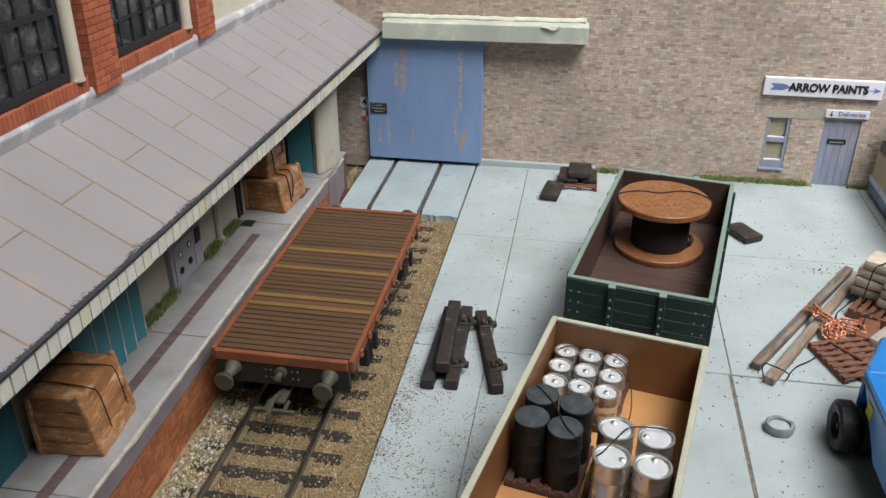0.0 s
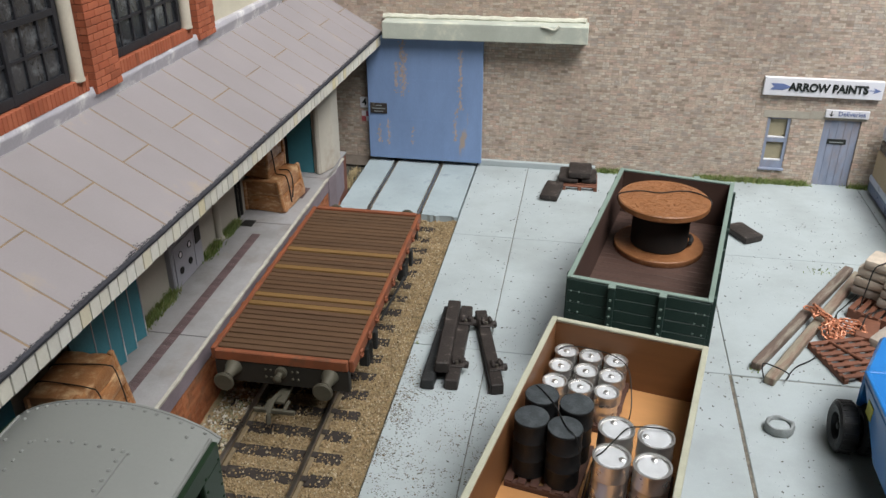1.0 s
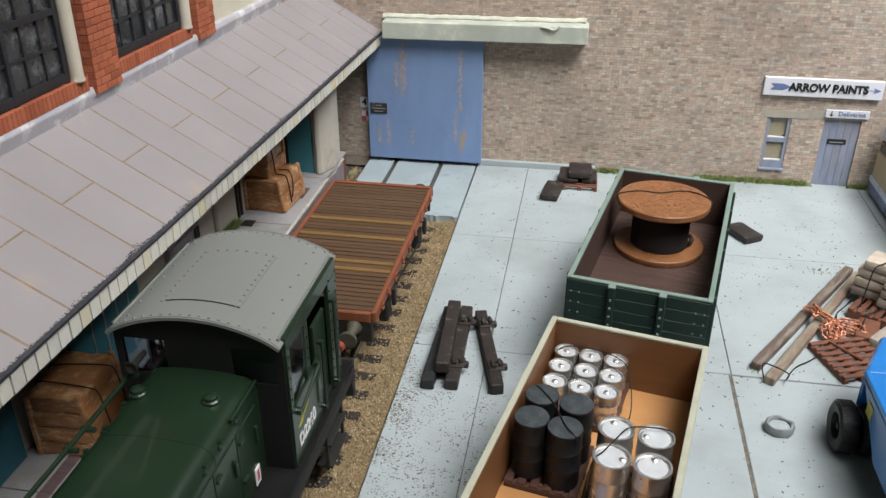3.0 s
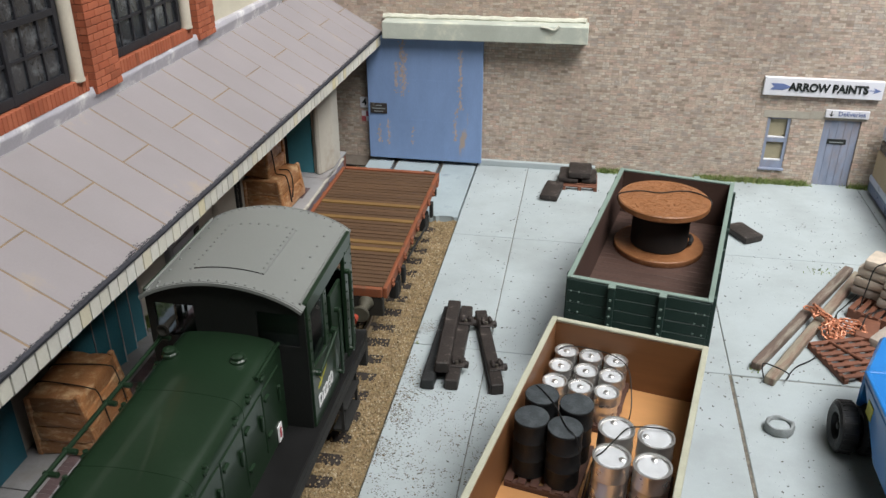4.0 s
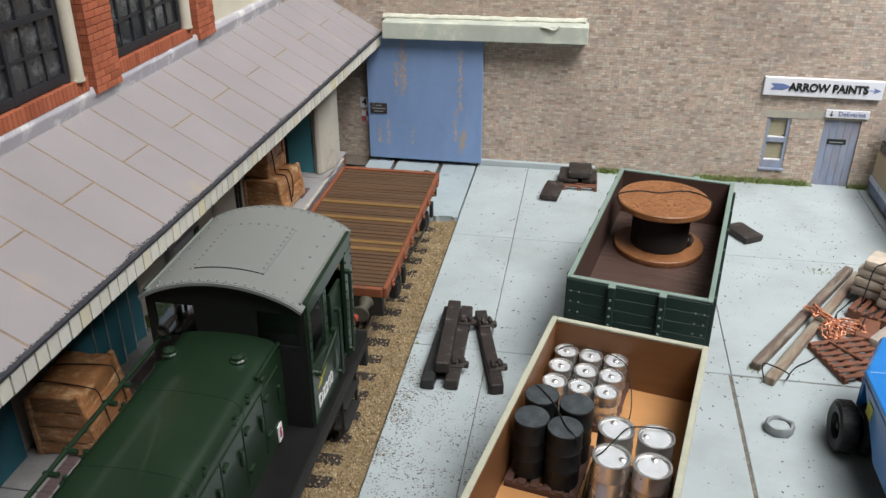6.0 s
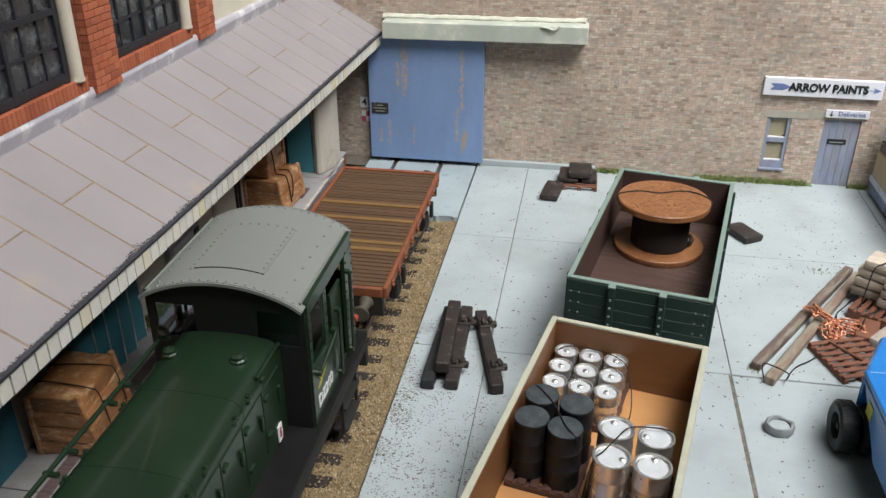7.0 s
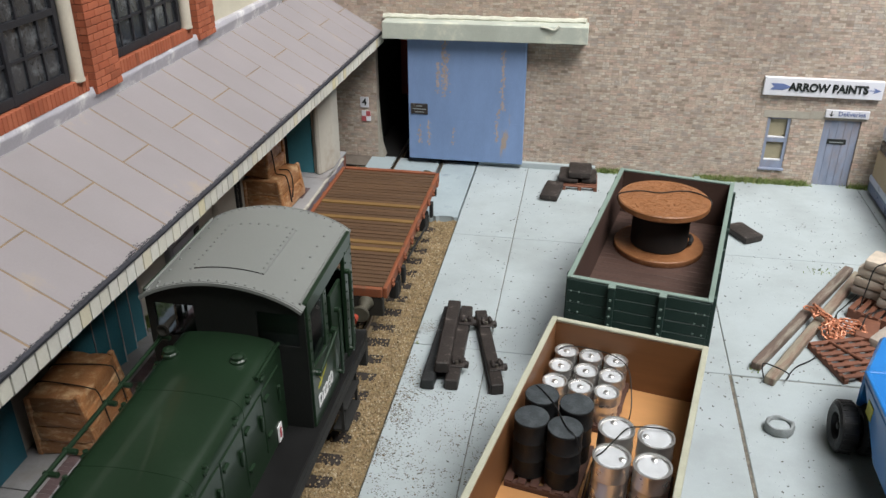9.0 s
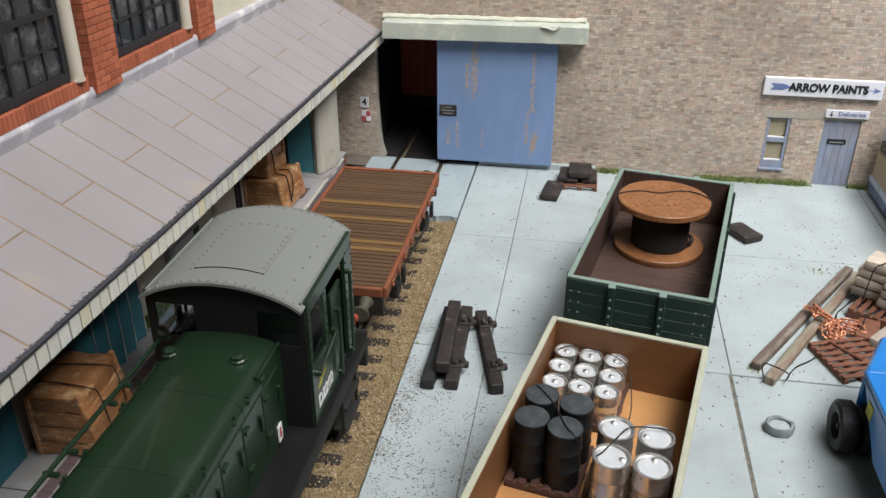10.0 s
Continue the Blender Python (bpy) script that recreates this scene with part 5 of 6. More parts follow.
for v in r["geom"]:
    if isinstance(v, bmesh.types.BMVert):
        v.co.z = 0
part("sheet", bm, PURPLE, scrap, smooth=True)


def wire(name, label, pts, r=0.115, material=None):
    t = part(name, tube(B(), smooth_path(pts, 6), r, 6), material or WIRE, None, smooth=True)
    return tagged(t, label, "wire")


zt = ZF + PH
wire("strapping_wire", "thin black wire looped over the small tins", [(12.9, 128.5, zt + 0.2), (13.3, 129.5, zt + 3), (13.2, 132.5, zt + 5.0), (12.6, 137.5, zt + 6.4), (10.2, 141.0, zt + 6.55), (5.7, 143.0, zt + 6.5), (0.6, 143.2, zt + 6.5), (-1.8, 141.8, zt + 5.4)])
wire("strapping_wire", "thin black wire looped over the large tins", [(4.9, 106.5, zt + 1.5), (6.0, 107.0, zt + 9.0), (7.6, 108.0, zt + 10.6), (9.5, 111.0, zt + 10.8), (11.5, 114.2, zt + 10.7), (14.0, 115.0, zt + 10.8), (18.4, 115.0, zt + 10.7), (19.5, 114.8, zt + 9.4)])
wire("strapping_wire", "thin black wire strapped over the black drums", [(-4.9, 122.4, zt + 11.0), (-4.0, 122.2, zt + 11.6), (-1.0, 117.8, zt + 11.7), (1.4, 112.0, zt + 11.7), (3.0, 109.8, zt + 11.6), (3.9, 108.9, zt + 9.0)])


# ---- red van standing inside the shed ----
van = thing("goods_van", "red goods van standing in the dark shed", "wagon", P(-59.9, 336, 0))
part("end_wall", box(B(), (-16.0, 0, 11.5), (16.0, 1.2, 36.5), bev=0.2), VAN_RED, van)
for k in range(9):
    part("plank", box(B(), (-15.9 + k * 3.54, -0.35, 11.6), (-15.9 + k * 3.54 + 3.4, 0.1, 36.4), bev=0.1), VAN_RED, van)
for x in (-6, 6):
    part("stanchion", box(B(), (x - 0.7, -1.4, 11.5), (x + 0.7, -0.2, 35.5), bev=0.1), VAN_RED, van)
part("body", box(B(), (-16.0, 1.3, 11.5), (16.0, 70, 36.5), bev=0.2), VAN_RED, van)
part("underframe", box(B(), (-14, 0.5, 6.5), (14, 69, 11.4)), UNDER, van)
for y in (18, 52):
    wheelset(van, y, 6.1)

# ---- things on the platform ----
bx = thing("electrical_cabinet", "grey electrical cabinet with dials on platform wall", "cabinet", P(-96.5, 171.6, PZ))
part("body", box(B(), (-2.0, -8.3, 0), (2.2, 8.3, 12.6), bev=0.3), PLASTIC_GREY, bx)
pn = part("front_panel", box(B(), (2.15, -7.2, 1.2), (2.45, 3.2, 11.6), bev=0.08), PLASTIC_GREY, bx)
part("side_panel", box(B(), (2.15, 3.5, 1.2), (2.45, 7.6, 11.6), bev=0.08), PLASTIC_GREY, bx)
for y, z, mm in ((-4.4, 8.6, WHITE), (0.6, 9.0, WHITE), (-4.6, 4.4, UNDER), (0.2, 4.6, UNDER)):
    dd = part("dial", cyl(B(), (2.5, y, z), 0.8, 0.3, "x", 18), mm, pn)
    part("bezel", tube(B(), [(2.66, y + 0.82 * math.cos(a), z + 0.82 * math.sin(a)) for a in np.linspace(0, 6.28, 15)[:-1]], 0.12, 5, True), UNDER, dd)
part("meter", box(B(), (2.4, 4.1, 7.2), (2.7, 7.0, 11.2), bev=0.1), UNDER, bx, "black meter window")


def wrapped_block(parent, a, b, seed, rows, name="bundle", lean=0.0):
    """A rounded, slightly crushed block of stacked boards."""
    rnd = random.Random(seed)
    z0, z1 = a[2], b[2]
    h = (z1 - z0) / rows
    for k in range(rows):
        j = lambda s: rnd.uniform(-s, s)
        bm = box(B(), (a[0] + j(0.25), a[1] + j(0.25), z0 + k * h + 0.02), (b[0] + j(0.3), b[1] + j(0.3), z0 + (k + 1) * h), bev=0.55, seg=2)
        bmesh.ops.subdivide_edges(bm, edges=[e for e in bm.edges if e.calc_length() > 2], cuts=5, use_grid_fill=True)
        for v in bm.verts:
            n = noise.noise_vector(v.co * 0.45 + Vector((seed, k, 0)))
            v.co += Vector((n.x, n.y, n.z * 0.4)) * 0.45
            if v.co.x > 0:
                v.co.x += lean * (0.55 - (v.co.z - a[2]) / (b[2] - a[2]))
        zs = min(v.co.z for v in bm.verts)
        for v in bm.verts:
            v.co.z += (z0 + k * h) - zs if k == 0 else 0
        part(name, bm, CRATE, parent, smooth=True)
    for x in (a[0] + 0.3, b[0] - 0.3):
        for y in (a[1] + 0.3, b[1] - 0.3):
            part("corner_batten", box(B(), (x - 0.6, y - 0.6, z0), (x + 0.6, y + 0.6, z1 - 0.3), bev=0.3), CRATE, parent, m=Matrix.Rotation(-math.atan2(lean, b[2] - a[2]), 4, "Y") @ Matrix.Translation((lean * 0.45 * MM, 0, 0)) if lean and x > 0 else None)


c1 = thing("wooden_crate", "large varnished wooden crate tied with black cord", "crate", P(-88.4, 112.6, PZ, 0, 0, 5), group="crates on the platform")
wrapped_block(c1, (-5.6, -7.2, 0), (5.6, 7.2, 13.2), 3, 4, "board", 2.4)
for y0, y1 in ((-3.0, -3.6), (2.0, 3.4)):
    part("cord", tube(B(), smooth_path([(-5.8, y0, 11), (-5.2, y0, 13.4), (0, (y0 + y1) / 2, 13.5), (5.2, y1 - 0.6, 13.5), (6.2, y1, 12), (6.3, y1 + 1.2, 6), (6.2, y1 + 2.0, 1.2)], 5), 0.13, 6), WIRE, c1, "black binding cord", smooth=True)
c2 = thing("wooden_crate", "stacked varnished wooden crates tied with black cord", "crate", P(-89.0, 218.7, PZ, 0, 0, -4), group="crates on the platform")
wrapped_block(c2, (-6.0, -7.6, 0), (5.8, 7.6, 9.6), 5, 2, "board", 1.4)
wrapped_block(c2, (-6.6, -5.6, 9.7), (1.4, 6.4, 18.2), 7, 2, "board")
part("cord", tube(B(), smooth_path([(-6.8, -1, 15), (-6.4, -1.2, 18.4), (-3, -1.8, 18.9), (0.9, -2.4, 18.5), (1.9, -2.5, 14), (2.4, -2.6, 10.4), (4.6, -2.8, 10.2), (5.9, -2.9, 9.0), (6.9, -3.2, 2.0)], 5), 0.2, 6), WIRE, c2, "black binding cord", smooth=True)
part("cord", tube(B(), smooth_path([(1.7, 0.8, 10.1), (3.6, 1.0, 10.2), (4.9, 0.8, 10.1), (5.8, 0.5, 8.6), (6.4, -0.4, 6.0), (6.8, -2.2, 3.0)], 5), 0.18, 6), WIRE, c2, "black binding cord", smooth=True)

shut = thing("folding_shutter", "teal folding shutter door standing half open", "door", P(0, 0, 0))
for k in range(5):
    x, y = -93.0 + 0.25 * k, 139.2 - 5.0 * k
    part("leaf", box(B(), (-0.35, -0.1, 0), (0.35, 5.4, 30.5), bev=0.1), TEAL, shut, m=P(x - 1.4, y + 0.4, PZ + 0.02, 0, 0, -17))
    part("leaf_edge", box(B(), (-0.4, 5.4, 0), (0.4, 5.65, 30.5)), LEAD, shut, "pale leaf edge", m=P(x - 1.4, y + 0.4, PZ + 0.02, 0, 0, -17))
part("end_leaf", box(B(), (-95.9, 84, PZ), (-95.2, 104, 45), bev=0.1), TEAL_SHADED, shut)
ed = thing("end_wall_block", "cream rendered end wall with teal door leaf", "wall", kind="structure")
part("wall_block", box(B(), (-96, 243.5, PZ), (-83.2, 258, 46), bev=0.2), CREAM, ed)
part("column", prism(B(), [(-83.0, 240.3), (-81.4, 240.4), (-78.8, 247.6), (-79.3, 256), (-83.0, 256)], "z", PZ, 46, bev=0.5), CREAM, ed, "cream rendered column")
part("teal_door", box(B(), (-92.4, 241.6, PZ + 0.05), (-84.1, 243.3, 44), bev=0.15), TEAL, ed, "teal painted door leaf")
part("door_post", box(B(), (-93.6, 241.2, PZ), (-92.5, 243.4, 45), bev=0.1), UNDER, ed)
part("door_post", box(B(), (-84.0, 241.8, PZ), (-83.1, 243.4, 45), bev=0.1), CREAM, ed)
dp = thing("wall_pipe", "brown-grey drain pipe against the rendered wall", "pipe", P(-95.2, 191.5, PZ))
part("pipe", cyl(B(), (0, 0, 15.5), 1.05, 31, n=16), CREAM, dp, smooth=True)
part("shoe", cyl(B(), (0.3, 0, 0.6), 1.4, 1.2, n=16, bev=0.2), CREAM, dp, smooth=True)
dk = thing("doorway_post", "dark timber doorway posts in the rendered wall", "post", P(0, 0, 0))
for y in (205.4, 207.6):
    part("post", box(B(), (-96.2, y, PZ), (-94.9, y + 1.0, 45), bev=0.15), UNDER, dk)
# flat near-black sheet on the wall paints the darkness of a recess
part("recess", box(B(), (-96.0, 206.4, PZ), (-95.85, 207.6, 45)), INTERIOR, dk)
tr = thing("drain_cover", "small dark drain grating in the platform paving", "drain cover", P(-91.4, 203.0, PZ + 0.01))
part("frame", box(B(), (-1.7, -1.9, 0), (1.7, 1.9, 0.15), bev=0.05), UNDER, tr)
for k in range(5):
    part("bar", box(B(), (-1.5 + k * 0.65, -1.7, 0.15), (-1.2 + k * 0.65, 1.7, 0.25)), BUFFER_GREY_DARK, tr)
pch = part("paving_patch", box(B(), (-84.4, 222, PZ - 0.2), (-81.6, 230, PZ + 0.04)), STRIP, plat, "reddish paving patch")


# ---- timber, castings and loads lying in the yard ----
def casting(m, L, material, brackets, label, w=3.3, h=2.9):
    g = thing("cast_beam", label, "beam", m, group="cast beams lying in the yard")
    bm = B()
    box(bm, (-w / 2, -L / 2, 0), (w / 2, L / 2, h), bev=0.25)
    part("body", bm, material, g)
    part("flange_strip", box(B(), (-w / 2 - 0.3, -L / 2 + 0.4, 0.0), (-w / 2 + 0.02, L / 2 - 0.4, h * 0.45), bev=0.1), material, g)
    for y, s in brackets:
        k = part("chair", box(B(), (s * 0.6 - 1.8, y - 2.0, h), (s * 0.6 + 1.8, y + 2.0, h + 0.4), bev=0.15), material, g, "bolted chair casting")
        part("jaw", box(B(), (s * 0.6 - 1.2, y - 1.3, h + 0.4), (s * 0.6 - 0.4, y + 1.3, h + 1.3), bev=0.25), material, k)
        part("jaw", box(B(), (s * 0.6 + 0.5, y - 0.9, h + 0.4), (s * 0.6 + 1.3, y + 1.2, h + 1.6), bev=0.25), material, k)
        part("key", cyl(B(), (s * 0.6 + 2.0, y, h - 0.3), 0.9, 1.3, "x", 14, bev=0.15), material, k)
        part("bolt", cyl(B(), (s * 0.6, y - 0.9, h + 0.7), 0.35, 0.9, "z", 8), RAIL_TOP, k)
    return g


def between(x0, y0, x1, y1, z=0):
    a = math.degrees(math.atan2(-(x1 - x0), y1 - y0))
    return P((x0 + x1) / 2, (y0 + y1) / 2, z, 0, 0, a), math.hypot(x1 - x0, y1 - y0)


m, L = between(-30.4, 154.0, -30.4, 186.5)
casting(m, L, BEAM_BLACK, [], "black cast beam lying on the concrete", 2.9)
m, L = between(-24.9, 154.7, -26.0, 187.6)
casting(m, L, BEAM_DARK, [(-9.5, 1), (8.8, 1)], "dark brown cast beam with two bolted chairs", 3.0)
m, L = between(-27.4, 157.0, -28.9, 185.0, 2.92)
casting(m, L, BEAM_DARK, [], "dark brown cast beam resting across two others", 3.2)
m, L = between(-14.2, 154.8, -22.2, 186.0)
casting(m, L, BEAM_DARK, [(-9.0, 1), (9.5, 1)], "separate dark brown cast beam with two chairs", 3.0)

pallet("pallet", P(0.9, 280.3, 0, 0, 0, 90), 12.5, 12.0, 1.7, 6, "red-brown pallet against the brick wall", PALLET)


def sack(m, a, b, c, material, label, seed=1, group="dark sacks by the wall"):
    bm = box(B(), (-a, -b, 0), (a, b, c), bev=min(a, b, c) * 0.35, seg=2)
    bmesh.ops.subdivide_edges(bm, edges=[e for e in bm.edges if e.calc_length() > 1.2], cuts=2, use_grid_fill=True)
    for v in bm.verts:
        v.co += noise.noise_vector(v.co * 0.5 + Vector((seed, 0, 0))) * 0.22
    zs = min(v.co.z for v in bm.verts)
    for v in bm.verts:
        v.co.z -= zs
    s = part("sack", bm, material, None, m=m, smooth=True)
    return tagged(s, label, "sack", group)


sack(P(-3.2, 281.5, 1.72), 3.4, 5.6, 1.9, BEAM_DARK, "dark brown sack lying on the pallet", 1)
sack(P(4.0, 281.5, 1.72), 2.6, 5.0, 1.8, BEAM_DARK, "dark brown sack lying on the pallet", 2)
sack(P(0.6, 281.0, 3.66), 4.0, 5.2, 2.3, BEAM_DARK, "dark brown sack on top of the others", 3)
sack(P(-8.4, 270.0, 0.0, 0, 0, -8), 3.1, 6.8, 2.2, BEAM_DARK, "dark brown sack lying beside the pallet", 4)
sack(P(52.3, 247.6, 0.0, 0, 0, 32), 3.4, 5.4, 2.3, BEAM_DARK, "dark brown slab lying alone on the concrete", 5)


def timber(x0, y0, x1, y1, w, h, material, label, seed):
    m, L = between(x0, y0, x1, y1)
    bm = box(B(), (-w / 2, -L / 2, 0), (w / 2, L / 2, h), bev=0.2)
    bmesh.ops.subdivide_edges(bm, edges=[e for e in bm.edges if e.calc_length() > 10], cuts=14)
    for v in bm.verts:
        if v.co.z > 0.3:
            v.co += noise.noise_vector(v.co * 0.4 + Vector((seed, 0, 0))) * 0.16
    return tagged(part("timber_baulk", bm, material, None, m=m), label, "timber", "timber baulks in the yard")


timber(45.3, 174.9, 79.0, 228.6, 2.4, 2.1, PLANK_BROWN, "weathered brown timber baulk lying on concrete", 1)
timber(47.6, 169.4, 80.9, 225.8, 2.4, 2.1, PLANK_GREY, "weathered grey timber baulk tied with wire", 2)
wire("tie_wire", "black wire tied round the timber end", [(46.8, 171.6, 0.4), (46.3, 172.6, 3.5), (48.8, 171.9, 3.6), (51.6, 169.6, 3.4), (51.8, 171.4, 0.5), (55.0, 177.0, 0.4), (60.0, 181.5, 0.5), (62.2, 185.8, 0.6), (64.5, 191.0, 2.0)], 0.16)
wire("tie_wire", "black wire running to the stacked sacks", [(69.5, 197.0, 0.4), (70.2, 203.5, 0.4), (73.5, 208.5, 0.4), (76.5, 210.5, 3)], 0.16)

grid = thing("pallet", "red-brown slatted pallet lying tilted on concrete", "pallet", P(69.1, 182.0, 0.0, 0, 0, 20))
for k in range(7):
    part("slat", box(B(), (-7.3, -7.4 + k * 2.3, 1.3), (7.3, -7.4 + k * 2.3 + 1.25, 1.9), bev=0.15), PALLET, grid)
for k, x in enumerate((-7.3, -2.8, 1.7, 6.0)):
    part("bearer", box(B(), (x, -7.6, 0.0), (x + 1.3, 7.9, 1.3), bev=0.15), PALLET, grid)
wire("twig", "thin rust-brown rod lying on the pallet", [(64.5, 187.2, 2.2), (67.5, 183.5, 2.3), (70.5, 180.2, 2.3)], 0.35, PALLET)
pal2 = pallet("pallet", P(85.2, 207.6, 0.0, 0, 0, -35), 16, 21, 2.8, 8, "red-brown pallet under stacked beige sacks", PALLET)
for i, (x, y, z, rz, mt) in enumerate(((78.8, 210.4, 2.82, -35, SACK_GREY), (83.6, 203.8, 2.82, -35, SACK_GREY), (78.9, 210.2, 5.6, -33, SACK), (83.9, 203.6, 5.6, -37, SACK_GREY),
                                       (79.2, 210.0, 8.4, -35, SACK), (84.0, 203.4, 8.4, -36, SACK), (80.0, 209.0, 11.2, -34, SACK), (84.6, 202.6, 11.2, -36, SACK))):
    sack(P(x + 3.2, y + 0.9, z, 0, 0, rz), 6.2, 3.9, 2.75, mt, "beige sack stacked on a pallet", 10 + i, "stacked sacks on the pallet")
sack(P(75.6, 195.3, 0.0, 0, 0, -20), 2.6, 5.0, 2.2, PALLET, "rust-brown bundle beside the stacked sacks", 31, "stacked sacks on the pallet")
sack(P(78.4, 191.0, 0.0, 0, 0, -40), 2.2, 4.4, 3.2, SACK_GREY, "grey sack slumped beside the stack", 33, "stacked sacks on the pallet")
wire("tie_wire", "black wire tied over the stacked sacks", [(75.6, 204.2, 3), (76.4, 204.9, 8.8), (77.2, 205.5, 13.8), (80.2, 207.8, 14.5), (84.0, 211.2, 14.4), (88.0, 212.8, 13.0)], 0.17)
wire("tie_wire", "black wire trailing from the chain", [(73.2, 193.4, 2.6), (74.8, 196.0, 5.4), (77.0, 198.0, 5.2), (80.5, 199.4, 6.0)], 0.18)

# copper chain heaped over the grey baulk
chain = thing("chain", "heap of bright copper chain lying over timber", "chain")
lk = None
rnd = random.Random(77)
path = smooth_path([(61.2, 200.4, 3.7), (63.0, 198.6, 3.9), (62.4, 195.8, 3.9), (64.6, 197.4, 4.0), (65.8, 193.6, 3.2), (63.4, 192.4, 2.2), (65.2, 189.6, 1.2), (66.8, 190.8, 2.0), (64.6, 194.0, 3.0),
                    (67.2, 195.2, 2.6), (68.2, 192.6, 1.6), (66.0, 188.6, 0.9), (67.4, 192.2, 2.4), (69.4, 194.4, 1.8), (71.2, 193.4, 1.6), (72.6, 194.2, 1.8), (74.4, 193.4, 2.0), (73.6, 195.2, 2.3), (71.6, 195.0, 2.4), (69.8, 195.8, 2.4), (67.6, 197.6, 2.2), (65.4, 199.2, 3.4), (63.2, 200.6, 4.6), (64.6, 196.2, 4.6), (66.6, 194.6, 3.6), (65.0, 191.4, 2.4), (67.2, 189.8, 1.6), (68.6, 191.4, 2.4), (67.0, 193.2, 3.4), (69.2, 197.0, 2.6), (71.8, 196.6, 2.8), (74.8, 195.6, 2.6)], 5)
pos = [path[0]]
for p in path:
    if (p - pos[-1]).length > 0.95:
        pos.append(p)
for i in range(len(pos) - 1):
    d = (pos[i + 1] - pos[i]).normalized()
    q = d.to_track_quat("X", "Z").to_matrix().to_4x4() @ Matrix.Rotation(radians(90 * (i % 2) + rnd.uniform(-30, 30)), 4, "X")
    c = (pos[i] + pos[i + 1]) / 2
    m = Matrix.Translation((c.x * MM, c.y * MM, max(c.z, 0.9) * MM)) @ q
    if lk is None:
        ring = [(0.55 * math.copysign(1, math.cos(a)) + 0.6 * math.cos(a), 0.62 * math.sin(a), 0) for a in np.linspace(0, 2 * math.pi, 13)[:-1]]
        lk = part("link", tube(B(), ring, 0.22, 5, True), COPPER, chain, m=m, smooth=True)
    else:
        copy_part(lk, m)

stone = thing("cast_ring", "broken grey cast stone ring lying on concrete", "stone", P(47.1, 152.9, 0))
bm = lathe(B(), [(2.9, 0), (3.1, 0.5), (3.05, 1.7), (2.9, 2.1), (2.55, 2.15), (2.3, 1.9), (2.25, 0.9)], n=26)
for v in bm.verts:
    v.co.y *= 0.86
    v.co += noise.noise_vector(v.co * 0.8) * 0.3
    v.co.z = max(0, v.co.z)
part("ring", bm, STONE_RING, stone, "rough grey ring wall", smooth=True)
bm = lathe(B(), [(2.2, 1.0), (2.15, 1.45), (1.3, 1.75), (0.4, 1.8)], n=22)
for v in bm.verts:
    v.co = (v.co.x, v.co.y * 0.82, v.co.z + 0.25 * noise.noise(v.co * 0.9))
part("hollow", bm, CONCRETE, stone, "pale plaster filling the hollow", smooth=True)


# ---- blue dumper ----
def tyre(m, parent):
    t = part("wheel", lathe(B(), [(2.5, -0.4), (2.9, -1.6), (4.5, -2.0), (5.2, -1.6), (5.45, -0.8), (5.45, 0.8), (5.2, 1.6), (4.5, 2.0), (2.9, 1.6), (2.5, 0.4)], n=36, axis="x"), TYRE, parent, "black rubber tyre", m=m, smooth=True)
    part("rim", lathe(B(), [(2.4, -0.6), (0.9, -0.6), (0.8, -1.2), (0.2, -1.25)], n=20, axis="x"), UNDER, t, smooth=True)
    for k in range(26):
        a = 2 * math.pi * k / 26
        part("tread_block", box(B(), (-1.3, -0.3, 5.35), (1.3, 0.2, 5.56)), TYRE, t, m=Matrix.Rotation(a, 4, "X"))
    return t


dump = thing("dumper_truck", "bright blue dumper truck with large black tyres", "truck", P(-0.5, 0, 0))
bm = B()
prism(bm, [(151.6, 18.5), (135.5, 7.6), (112, 7.6), (112, 18.5)], "x", 60.4, 88, bev=0.7)
sk = part("skip_body", bm, BLUE_TRUCK, dump, smooth=True)
bm = prism(B(), [(60.6, 151.0), (67.6, 165.6), (88, 165.6), (88, 151.0)], "z", 9.5, 18.5, bev=0.6)
part("skip_nose", bm, BLUE_TRUCK, sk, smooth=True)
bm = prism(B(), [(60.2, 150.0), (60.2, 112), (61.2, 112), (61.2, 150.0)], "z", 18.4, 19.6, bev=0.2)
part("lip", bm, BLUE_TRUCK, sk)
part("warning_label", box(B(), (60.25, 141.5, 13.4), (60.45, 144.6, 16.4)), YELLOW, sk, "small yellow label")
part("chassis", box(B(), (63.5, 112, 4.0), (86, 158, 7.4), bev=0.3), UNDER, dump)
part("axle", cyl(B(), (72, 149.5, 5.56), 1.2, 26, "x", 14), UNDER, dump)
for x in (58.9, 63.6, 84):
    tyre(P(x, 149.5, 5.56), dump)
for x in (64.0, 84):
    tyre(P(x, 119.0, 5.56), dump)

# ---- coach parked beyond the wall end ----
bus = thing("coach", "tan and pale blue coach parked past the wall", "coach", P(99.7, 180, 0))
part("lower_body", box(B(), (0, 0, 5.6), (28, 110, 16.0), bev=1.0, seg=3), CAR_CREAM, bus, smooth=True)
part("skirt", box(B(), (-0.3, -0.4, 0.9), (28.3, 110.3, 4.6), bev=0.6, seg=2), CAR_BLUE, bus, "blue skirt panel", smooth=True)
part("skirt_band", box(B(), (-0.4, -0.5, 4.4), (28.4, 110.4, 6.6), bev=0.3), CAR_PALE, bus, "pale band")
part("window_band", box(B(), (0.3, 0.3, 15.6), (27.7, 109.7, 19.8), bev=0.6), DARK_GLASS, bus, "dark side windows")
